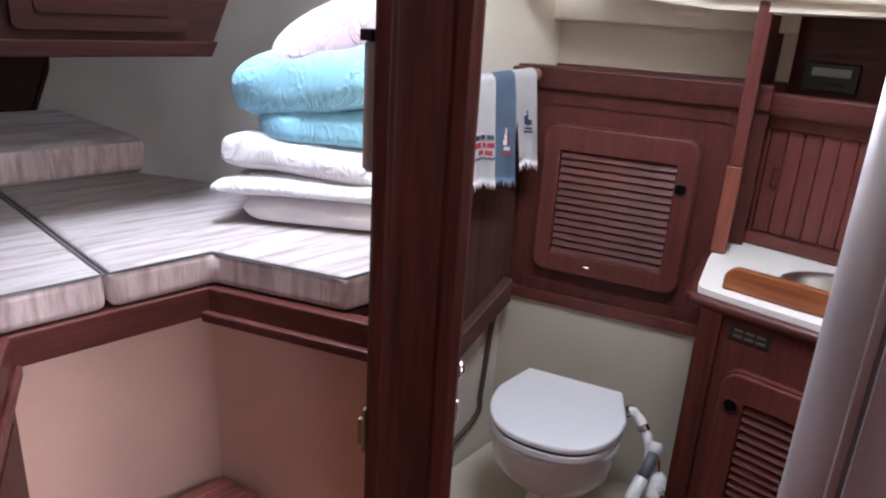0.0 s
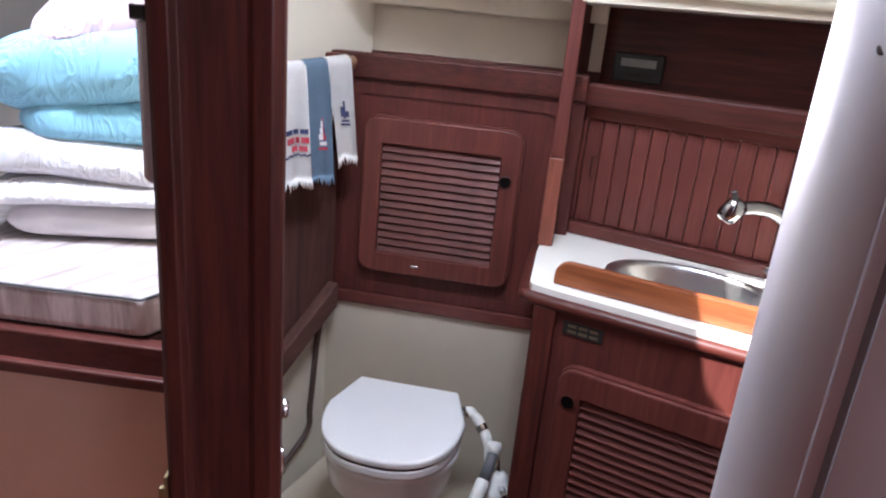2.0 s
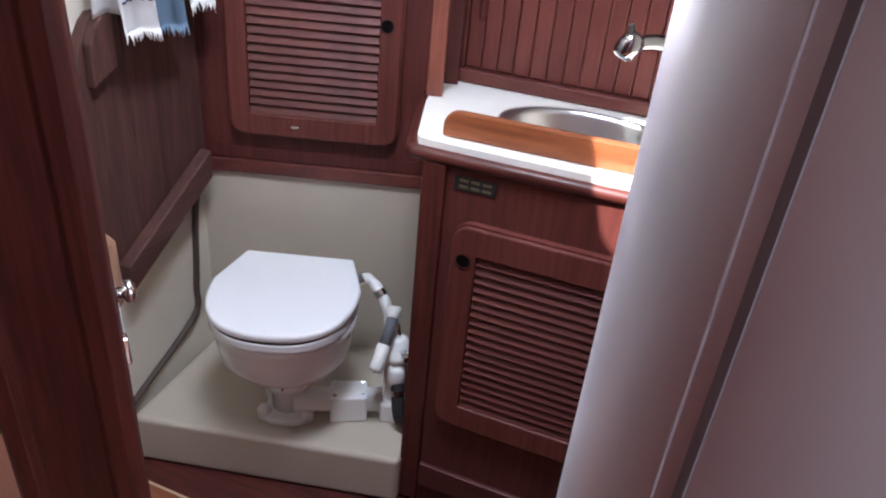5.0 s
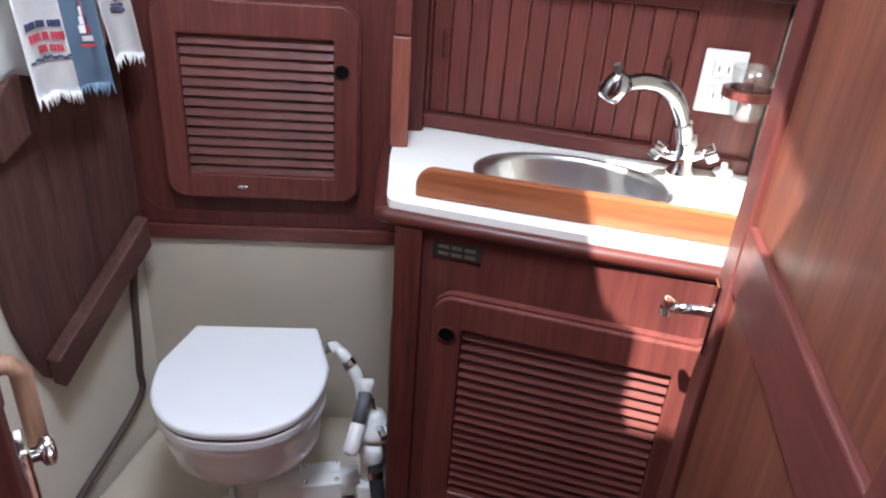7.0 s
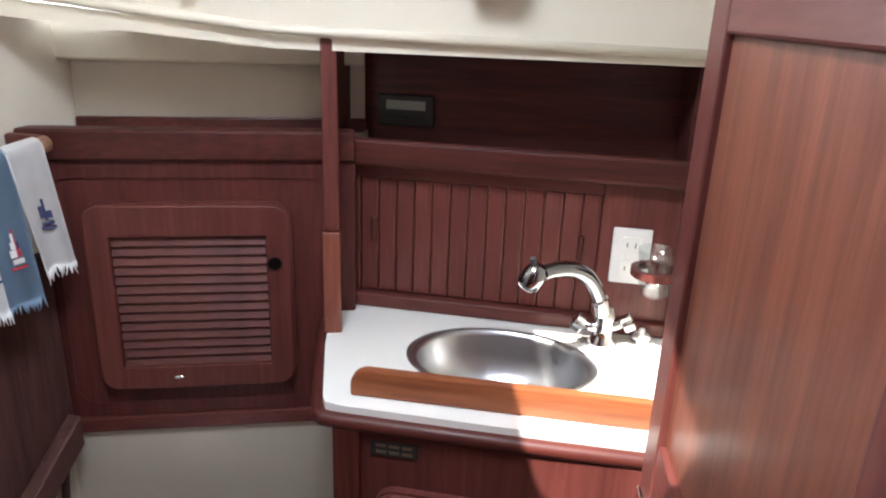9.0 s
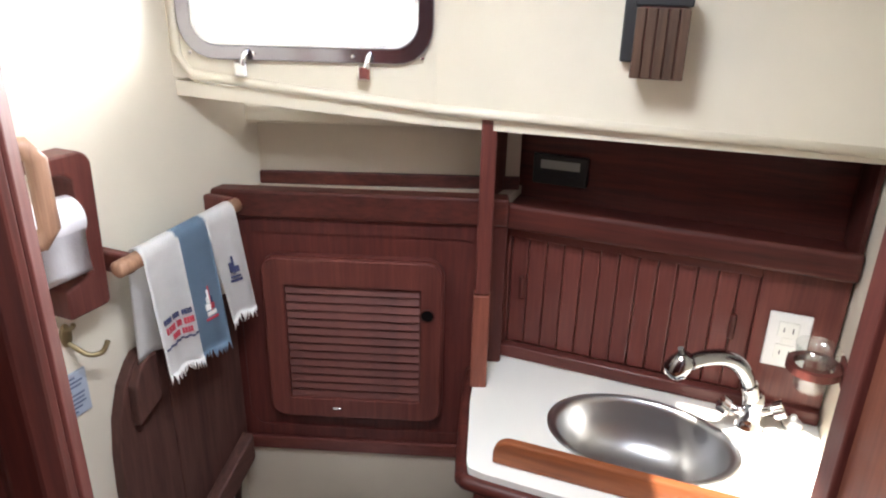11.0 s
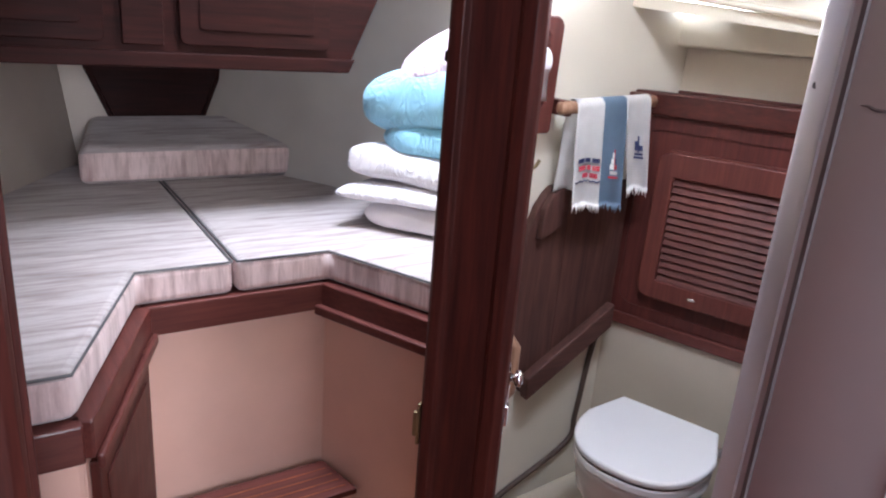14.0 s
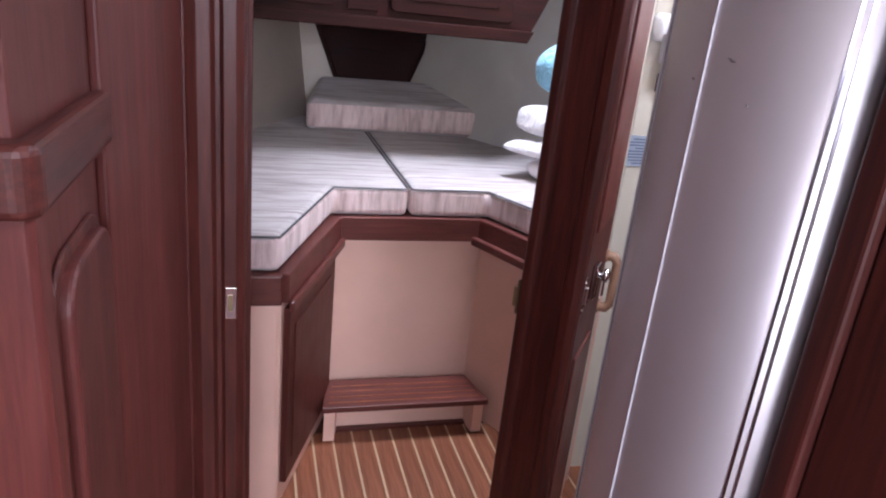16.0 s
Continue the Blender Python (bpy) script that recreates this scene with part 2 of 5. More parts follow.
def thing(name, x, y, z, label, category, group="", kind=""):
    ob = new(name)
    ob.empty_display_size = 0.02
    ob.location = (x, y, z)
    bpy.context.view_layer.update()
    return tagged(ob, label, category, group, kind)


def bevel(bm, w, seg=2, edges=None):
    if w > 0:
        bmesh.ops.bevel(bm, geom=edges or bm.edges[:], offset=w, segments=seg, profile=0.5, affect="EDGES", clamp_overlap=True)
    return bm


def box(x0, x1, y0, y1, z0, z1, bev=0.002, seg=2):
    bm = bmesh.new()
    bmesh.ops.create_cube(bm, size=1)
    bmesh.ops.scale(bm, vec=(x1 - x0, y1 - y0, z1 - z0), verts=bm.verts)
    bmesh.ops.translate(bm, vec=((x0 + x1) / 2, (y0 + y1) / 2, (z0 + z1) / 2), verts=bm.verts)
    return bevel(bm, min(bev, 0.45 * min(abs(x1 - x0), abs(y1 - y0), abs(z1 - z0))), seg)


def prism(pts, z0, z1, bev=0.0, seg=2):
    """An upright prism over a plan polygon."""
    bm = bmesh.new()
    lo = [bm.verts.new((x, y, z0)) for x, y in pts]
    hi = [bm.verts.new((x, y, z1)) for x, y in pts]
    bm.faces.new(lo[::-1])
    bm.faces.new(hi)
    n = len(pts)
    for i in range(n):
        bm.faces.new((lo[i], lo[(i + 1) % n], hi[(i + 1) % n], hi[i]))
    bmesh.ops.recalc_face_normals(bm, faces=bm.faces[:])
    return bevel(bm, bev, seg)


def moved(bm, m):
    bmesh.ops.transform(bm, matrix=m, verts=bm.verts)
    return bm


def joined(*bms):
    out = bmesh.new()
    for b in bms:
        me = bpy.data.meshes.new("tmp")
        b.to_mesh(me)
        b.free()
        out.from_mesh(me)
        bpy.data.meshes.remove(me)
    return out


def upright(pts, y0, y1, bev=0.0, seg=2):
    """A prism over a polygon in x and z, from y0 to y1."""
    return moved(prism(pts, -y1, -y0, bev, seg), Matrix(((1, 0, 0, 0), (0, 0, -1, 0), (0, 1, 0, 0), (0, 0, 0, 1))))


def sideways(pts, x0, x1, bev=0.0, seg=2):
    """A prism over a polygon in y and z, from x0 to x1."""
    return moved(prism(pts, x0, x1, bev, seg), Matrix(((0, 0, 1, 0), (1, 0, 0, 0), (0, 1, 0, 0), (0, 0, 0, 1))))


def spline(pts, per=6):
    p = [Vector(pts[0])] + [Vector(q) for q in pts] + [Vector(pts[-1])]
    out = []
    for i in range(1, len(p) - 2):
        for k in range(per):
            t = k / per
            a, b, c, d = p[i - 1 : i + 3]
            out.append(0.5 * (2 * b + (c - a) * t + (2 * a - 5 * b + 4 * c - d) * t * t + (3 * b - a - 3 * c + d) * t**3))
    return out + [p[-2]]


def tube(pts, r, sides=10, smooth_path=True, radii=None):
    """A round bar along a path."""
    path = spline(pts) if smooth_path else [Vector(q) for q in pts]
    bm = bmesh.new()
    rings = []
    for i, q in enumerate(path):
        d = (path[min(i + 1, len(path) - 1)] - path[max(i - 1, 0)]).normalized()
        a = d.orthogonal().normalized() if not rings else (prev - prev.dot(d) * d).normalized()
        prev, b = a, d.cross(a)
        rr = r if radii is None else radii(i / (len(path) - 1))
        rings.append([bm.verts.new(q + rr * (math.cos(k * math.tau / sides) * a + math.sin(k * math.tau / sides) * b)) for k in range(sides)])
    for u, v in zip(rings, rings[1:]):
        for k in range(sides):
            bm.faces.new((u[k], u[(k + 1) % sides], v[(k + 1) % sides], v[k]))
    bm.faces.new(rings[0][::-1])
    bm.faces.new(rings[-1])
    return bm


def lathe(profile, sides=32, sx=1.0, sy=1.0):
    """A turned or oval shape from (radius, height) pairs round z."""
    bm = bmesh.new()
    rings = [[bm.verts.new((max(r, 1e-4) * sx * math.cos(k * math.tau / sides), max(r, 1e-4) * sy * math.sin(k * math.tau / sides), z)) for k in range(sides)] for r, z in profile]
    for u, v in zip(rings, rings[1:]):
        for k in range(sides):
            bm.faces.new((u[k], u[(k + 1) % sides], v[(k + 1) % sides], v[k]))
    bm.faces.new(rings[0][::-1])
    bm.faces.new(rings[-1])
    return bm


def rounded(x0, x1, z0, z1, r, seg=5, corners=(1, 1, 1, 1)):
    """A polygon in a plane with rounded corners: lower left, lower right, upper right, upper left."""
    out = []
    for (cx, cz, a0), on in zip(((x0 + r, z0 + r, 180), (x1 - r, z0 + r, 270), (x1 - r, z1 - r, 0), (x0 + r, z1 - r, 90)), corners):
        if on:
            out += [(cx + r * math.cos(radians(a0 + 90 * k / seg)), cz + r * math.sin(radians(a0 + 90 * k / seg))) for k in range(seg + 1)]
        else:
            out.append((cx + math.copysign(r, math.cos(radians(a0 + 45))), cz + math.copysign(r, math.sin(radians(a0 + 45)))))
    return out


def ring_plate(outer, inner, y0, y1):
    """A flat frame between two loops of equal length in x and z, from y0 to y1."""
    bm = bmesh.new()
    v = [[bm.verts.new((x, y, z)) for x, z in loop] for loop in (outer, inner) for y in (y0, y1)]
    n = len(outer)
    for i in range(n):
        j = (i + 1) % n
        for a, b in ((0, 2), (1, 3), (0, 1), (2, 3)):
            bm.faces.new((v[a][i], v[a][j], v[b][j], v[b][i]))
    bmesh.ops.recalc_face_normals(bm, faces=bm.faces[:])
    return bm


def sheet(fn, nu, nv, thick=0.0):
    """A curved sheet from fn(u, v), thickened along its normals."""
    bm = bmesh.new()
    g = [[bm.verts.new(fn(i / nu, j / nv)) for j in range(nv + 1)] for i in range(nu + 1)]
    for i in range(nu):
        for j in range(nv):
            bm.faces.new((g[i][j], g[i + 1][j], g[i + 1][j + 1], g[i][j + 1]))
    if thick:
        bmesh.ops.solidify(bm, geom=bm.faces[:], thickness=thick)
    return bm


def frame_at(x, y, ux, uy):
    """A pose whose x runs along (ux, uy) in plan, with z up."""
    n = math.hypot(ux, uy)
    ux, uy = ux / n, uy / n
    return Matrix(((ux, -uy, 0, x), (uy, ux, 0, y), (0, 0, 1, 0), (0, 0, 0, 1)))


def structure(name, bm, mat, label, category, smooth=False):
    return tagged(part(name, bm, mat, None, "", smooth), label, category, "", "structure")


# ---- structure ----
YB = 1.12      # forward bulkhead of the head
YA = -0.10     # its aft bulkhead
TOP = 1.97     # deckhead

structure("floor", box(-1.2, 2.1, -2.5, 3.0, -0.06, -0.012, 0), MAHOG_DY, "dark plywood under the cabin sole", "floor")
sole = thing("cabin_sole", 0.4, 0.5, 0, "varnished teak cabin sole with pale holly strips", "floor", "", "structure")

# forward bulkhead of the head, white towards the head
structure("wall_forward", upright([(0.991, -0.01), (1.86, -0.01), (1.86, 1.50), (1.44, 1.50), (1.44, TOP), (0.991, TOP)], YB, YB + 0.03), BULK, "white laminate bulkhead between head and berth", "wall")
structure("wall_partition", prism([(0.7415, 0.7105), (0.990, YB), (0.990, YB + 0.03), (0.975, YB + 0.03), (0.722, 0.728)], -0.01, TOP, 0.001), BULK, "white partition running from corner post to bulkhead", "wall")
structure("wall_aft", upright([(0.60, -0.01), (1.94, -0.01), (1.94, 1.44), (1.64, 1.44), (1.64, TOP), (0.60, TOP)], YA - 0.03, YA), BULK, "cream laminate bulkhead aft of the washbasin", "wall")

# outboard wall of the head
LOCK = frame_at(1.645, 0.565, -0.332, 0.943)   # x runs forward along the locker face, y inboard
structure("wall_outboard", moved(box(-0.02, 0.60, -0.03, 0.0, -0.01, 0.632, 0.001), LOCK), LINER, "beige moulded liner behind the toilet", "wall")
hull = prism([(1.93, YA), (1.93, 0.55), (1.76, YB + 0.01), (1.80, YB + 0.01), (1.97, 0.56), (1.97, YA)], 0.0, 1.505, 0)
structure("wall_hull", hull, VINYL, "beige hull lining behind the shelves", "wall")


# cabin side above: moulded cream face with the port, leaning inboard
PORT = frame_at(1.528, 0.66, -0.16, 0.46)      # x forward along the cabin side, y inboard
WX0, WX1, WZ0, WZ1 = 0.028, 0.440, 1.576, 1.726
FACE0, FACE1 = 0.0, 0.487
bm = ring_plate(rounded(FACE0, FACE1, 1.475, TOP, 0.004, 5), rounded(WX0, WX1, WZ0, WZ1, 0.045, 5), -0.05, 0.0)
for v in bm.verts:
    if v.co.z < 1.52:
        v.co.z += 0.045 * v.co.x / FACE1
structure("cabin_side_forward", moved(bm, PORT), CREAM, "cream moulded cabin side holding an opening port", "wall")
structure("cabin_side_aft", prism([(1.528, 0.66), (1.60, -0.10), (1.66, -0.10), (1.578, 0.66)], 1.462, TOP, 0.0), CREAM, "cream moulded cabin side above the washbasin", "wall")
lip = tube([(1.380, 1.115, 1.93), (1.371, 1.108, 1.56), (1.378, 1.085, 1.524), (1.528, 0.66, 1.474), (1.60, -0.09, 1.460)], 0.009, 8, False)
structure("trim", lip, CREAM, "rounded cream lip under the cabin side", "trim", True)
deck = joined(prism([(1.36, YB), (1.53, 0.66), (1.60, YA), (1.97, YA), (1.97, 0.56), (1.80, YB)], 1.440, 1.468, 0))
for v in deck.verts:
    v.co.z += 0.045 * max(0.0, v.co.y - 0.66) / 0.46
structure("side_deck", moved(deck, Matrix.Translation((0.012, 0, 0))), CREAM, "cream underside of the side deck", "ceiling")

# deckhead with two hatch openings
def deckhead(x0, x1, y0, y1, hx0, hx1, hy0, hy1):
    return joined(box(x0, hx0, y0, y1, TOP, TOP + 0.04, 0), box(hx1, x1, y0, y1, TOP, TOP + 0.04, 0), box(hx0, hx1, y0, hy0, TOP, TOP + 0.04, 0), box(hx0, hx1, hy1, y1, TOP, TOP + 0.04, 0))


structure("ceiling", deckhead(-1.2, 1.62, -0.6, 0.64, 0.46, 1.05, 0.28, 0.56), CREAM, "cream deckhead over passage and head", "ceiling")
structure("ceiling_forward", deckhead(-1.2, 1.62, 0.64, 3.2, 0.52, 0.98, 1.18, 1.60), CREAM, "cream deckhead over the berth", "ceiling")
structure("ceiling_saloon", deckhead(-1.2, 2.1, -2.5, -0.6, 0.56, 1.14, -1.42, -0.88), CREAM, "cream deckhead of the saloon", "ceiling")

# saloon behind
structure("wall_saloon_port", box(-1.25, -1.2, -2.5, 3.0, -0.05, TOP, 0), MAHOG_DY, "mahogany saloon side", "wall")
structure("wall_saloon_starboard", box(2.1, 2.15, -2.5, YA - 0.031, -0.05, TOP, 0), MAHOG_DY, "mahogany saloon side", "wall")
bm = joined(box(-1.2, -0.1, -2.5, -2.44, -0.05, TOP, 0), box(0.7, 2.1, -2.5, -2.44, -0.05, TOP, 0), box(-0.1, 0.7, -2.5, -2.44, -0.05, 1.15, 0))
structure("wall_companionway", bm, CREAM, "cream bulkhead with the open companionway", "wall")

# hull sides of the forepeak
def hull_side(sign):
    cx = 0.49
    def fn(u, v):
        y = 1.15 + u * 1.75
        half = 1.23 - (y - 1.05) * 0.563
        z = 0.55 + v * 1.45
        return (cx + sign * (half + 0.10 * v - 0.05 * (1 - v) ** 2), y, z)
    return sheet(fn, 12, 8, 0.02 * sign)


structure("hull_side_port", hull_side(-1), VINYL, "pale vinyl lined hull side by the berth", "wall", True)
structure("hull_side_starboard", hull_side(1), VINYL, "pale vinyl lined hull side by the berth", "wall", True)
structure("wall_passage_port", box(-1.2, -0.087, 0.60, 0.64, -0.01, TOP, 0.001), MAHOG, "mahogany bulkhead beside the berth doorway", "wall")

# moulded platform for the toilet
bm = prism([(1.09, 1.09), (1.245, 0.46), (1.70, 0.46), (1.50, YB)], -0.01, 0.125, 0.012, 3)
structure("platform", bm, LINER, "beige moulded platform carrying the toilet", "platform")

# corner post between the two doorways, set on the diagonal
post = thing("door_post", 0.55, 0.55, 0, "dark varnished mahogany corner post between two doorways", "post", "", "structure")
POST = frame_at(0.510, 0.602, 0.072, -0.104)     # x across its face, y away towards the head
prof = [(0, 0), (0.006, -0.006), (0.022, -0.008), (0.028, 0.0), (0.036, 0.001), (0.092, 0.001), (0.098, -0.005), (0.116, -0.007), (0.126, 0.002), (0.127, 0.012), (0.118, 0.030), (0.06, 0.075), (0.0, 0.075)]
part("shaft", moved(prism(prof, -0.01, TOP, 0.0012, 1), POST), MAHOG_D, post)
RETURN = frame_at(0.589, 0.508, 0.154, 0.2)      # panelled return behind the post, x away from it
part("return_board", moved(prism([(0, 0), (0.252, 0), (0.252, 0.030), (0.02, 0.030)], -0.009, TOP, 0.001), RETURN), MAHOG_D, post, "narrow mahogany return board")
for z0, z1 in ((0.12, 0.72), (0.98, 1.90)):
    part("raised_panel", moved(box(0.050, 0.205, -0.005, 0.0006, z0, z1, 0.004), RETURN), MAHOG, post, "raised mahogany panel")
sp = part("strike_plate", moved(box(-0.004, 0.0, -0.004, 0.026, 0.795, 0.865, 0.001), POST), BRASS, post, "tarnished brass strike plate")
part("lip", moved(box(-0.010, -0.002, -0.006, 0.002, 0.81, 0.852, 0.002), POST), BRASS, sp)
sp2 = part("strike_plate", moved(box(0.006, 0.034, -0.004, 0.0005, 0.83, 0.90, 0.001), RETURN), CHROME, post, "scratched chrome strike plate")
part("keeper", moved(box(0.014, 0.026, -0.010, -0.003, 0.85, 0.885, 0.002), RETURN), CHROME, sp2)
for z in (0.838, 0.892):
    part("screw", moved(lathe([(0.003, 0), (0.003, 0.0014), (0.001, 0.002)], 8), RETURN @ pose(0.020, -0.004, z, 90, 0, 0)), CHROME, sp2)

# port jamb of the berth doorway
jamb = thing("door_jamb", -0.04, 0.62, 0, "varnished mahogany jamb of the berth doorway", "jamb", "", "structure")
prof = [(-0.087, 0.60), (-0.07, 0.592), (-0.05, 0.592), (-0.044, 0.600), (-0.036, 0.600), (-0.031, 0.592), (-0.012, 0.592), (0.0, 0.600), (0.004, 0.612), (0.004, 0.640), (0.012, 0.642), (0.012, 0.675), (-0.087, 0.675)]
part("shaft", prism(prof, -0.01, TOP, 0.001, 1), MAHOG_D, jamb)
st = part("strike_plate", box(-0.030, -0.011, 0.5885, 0.5925, 0.80, 0.858, 0.001), CHROME, jamb, "worn pale strike plate")
part("slot", box(-0.026, -0.018, 0.5872, 0.589, 0.815, 0.845, 0.0005), BRASS, st)

# panelled cabinet along the passage, its corner towards the saloon
cab = thing("panelled_cabinet", -0.35, 0.3, 0, "varnished mahogany cabinet corner with a moulded rail", "cabinet")
part("body", prism([(-0.158, 0.030), (-0.158, 0.300), (-0.100, 0.5885), (-0.70, 0.5885), (-0.70, 0.030)], -0.009, TOP - 0.002, 0.002), FACE_W, cab)
part("stile", moved(box(0.0, 0.294, -0.012, 0.0, -0.008, TOP - 0.004, 0.003), frame_at(-0.1585, 0.300, 0.058, 0.288)), FACE_W, cab, "broad plain board beside the doorway")
part("corner_stile", prism([(-0.1575, 0.055), (-0.146, 0.055), (-0.146, 0.024), (-0.152, 0.018), (-0.215, 0.018), (-0.215, 0.0295), (-0.1575, 0.0295)], -0.008, 1.164, 0.002), FACE_W, cab)
rail_plan = [(-0.134, 0.286), (-0.134, 0.008), (-0.146, -0.004), (-0.68, -0.004), (-0.68, 0.0295), (-0.1575, 0.0295), (-0.1575, 0.286)]
part("rail", prism(rail_plan, 1.165, 1.222, 0.009, 3), MAHOG_DY, cab, "rounded dark mahogany rail turning the corner")
part("panel", sideways(rounded(0.085, 0.272, 0.15, 1.085, 0.045, 6), -0.1578, -0.140, 0.006, 3), FACE_W, cab, "raised glossy panel with rounded corners")
part("panel_edge", sideways(rounded(0.072, 0.285, 0.137, 1.098, 0.055, 6), -0.1579, -0.152, 0.003), MAHOG_D, cab)
part("upper_moulding", box(-0.68, -0.160, 0.020, 0.0298, 1.262, 1.284, 0.004), FACE_W, cab)

# ---- mast ----
mast = thing("mast", 0.432, -0.075, 0, "dull grey anodised aluminium mast passing through the cabin", "mast", "", "structure")
MX, MY, MA, MB = 0.412, -0.066, 0.0675, 0.112


def mast_point(a, out=0.0):
    c, s = math.cos(a), math.sin(a)
    p = 0.68
    return (MX + (MA + out) * math.copysign(abs(c) ** p, c), MY + (MB + out) * math.copysign(abs(s) ** p, s))


part("tube", prism([mast_point(k * math.tau / 128) for k in range(128)], -0.01, TOP + 0.03), GREYMAST, mast, "", True)
for deg, w, mat in ((179.5, 0.00018, MASTLINE), (240, 0.0035, ALLOY), (246, 0.0035, ALLOY), (148.5, 0.0035, GROOVE), (143, 0.0007, MASTLINE)):
    a = radians(deg)
    part("seam", prism([mast_point(a + d, o) for d, o in ((-w * 5, -0.001), (w * 5, -0.001), (w * 5, 0.0012), (-w * 5, 0.0012))], 0.0, TOP), mat, mast, "thin raised metal seam")
for d0, d1, z0, z1, r in ((155.0, 164.0, 1.3905, 1.3890, 0.0007), (184.5, 188.0, 1.3285, 1.3265, 0.0008), (128.5, 131.0, 1.3975, 1.3945, 0.0008), (176.0, 177.2, 1.31, 1.3095, 0.0007), (197.0, 198.0, 1.30, 1.2985, 0.0006)):
    pts = []
    for k in range(5):
        x, y = mast_point(radians(d0 + (d1 - d0) * k / 4), 0.0001)
        pts.append((x, y, z0 + (z1 - z0) * k / 4 + 0.0004 * math.sin(k * 2.1)))
    part("scuff", tube(pts, r, 6, True, lambda t, r=r: 0.0002 + r * math.sin(math.pi * t)), SCUFF, mast, "dark scuff mark")

post = thing("mast_post", 0.44, -0.25, 0, "dark mahogany post standing against the mast", "post", "", "structure")
part("trim", prism([(0.382, -0.187), (0.47, -0.187), (0.47, -0.2115), (0.382, -0.2115)], -0.008, TOP - 0.002, 0.003), MAHOG_D, post)
part("shaft", prism([(0.390, -0.212), (0.50, -0.212), (0.50, -0.33), (0.402, -0.33), (0.390, -0.318)], -0.008, TOP - 0.002, 0.003), MAHOG_D, post)

# ---- louvred door of the head, standing open ----
door = thing("door_1", 0.62, -0.02, 0, "open mahogany door with louvres over plain panels", "door", "", "structure")
DOOR = frame_at(0.615, -0.038, 0.52, 0.036)    # x from hinge to free edge, y towards the head
DW, DT = 0.515, 0.030
part("stile", moved(box(0, 0.065, -DT, 0, 0.10, 1.93, 0.003), DOOR), MAHOG, door)
part("stile", moved(box(DW - 0.058, DW, -DT, 0, 0.10, 1.93, 0.003), DOOR), MAHOG, door, "sunlit mahogany stile")
for z0, z1 in ((0.10, 0.20), (0.965, 1.045), (1.505, 1.572), (1.86, 1.93)):
    part("cross_rail", moved(box(0.0652, DW - 0.0582, -DT + 0.001, -0.001, z0, z1, 0.003), DOOR), MAHOG_X, door)
for z0, z1 in ((0.2002, 0.9648), (1.0452, 1.5048)):
    part("panel", moved(box(0.060, DW - 0.053, -0.022, -0.009, z0, z1, 0.002), DOOR), TEAK_Z, door, "lighter straight-grained panel")
slat = moved(box(0.0655, DW - 0.0585, -0.019, 0.019, -0.0035, 0.0035, 0.002), pose(0, -0.014, 0, -38, 0, 0))
slat_ob = part("louvre_slat", moved(slat, DOOR @ Matrix.Translation((0, 0, 1.585))), MAHOG_X, door)
for k in range(1, 11):
    s = slat_ob.copy()
    scene.collection.objects.link(s)
    s.location.z += 0.0262 * k
lv = part("lever_handle", joined(moved(box(DW - 0.040, DW - 0.012, -0.001, 0.006, 0.855, 0.955, 0.003), DOOR)), CHROME, door, "chrome lever handle")
part("lever", moved(tube([(DW - 0.026, 0.004, 0.912), (DW - 0.028, 0.030, 0.913), (DW - 0.022, 0.045, 0.908), (DW + 0.012, 0.050, 0.898), (DW + 0.030, 0.048, 0.880), (DW + 0.026, 0.046, 0.866)], 0.007, 10), DOOR), CHROME, lv, "", True)


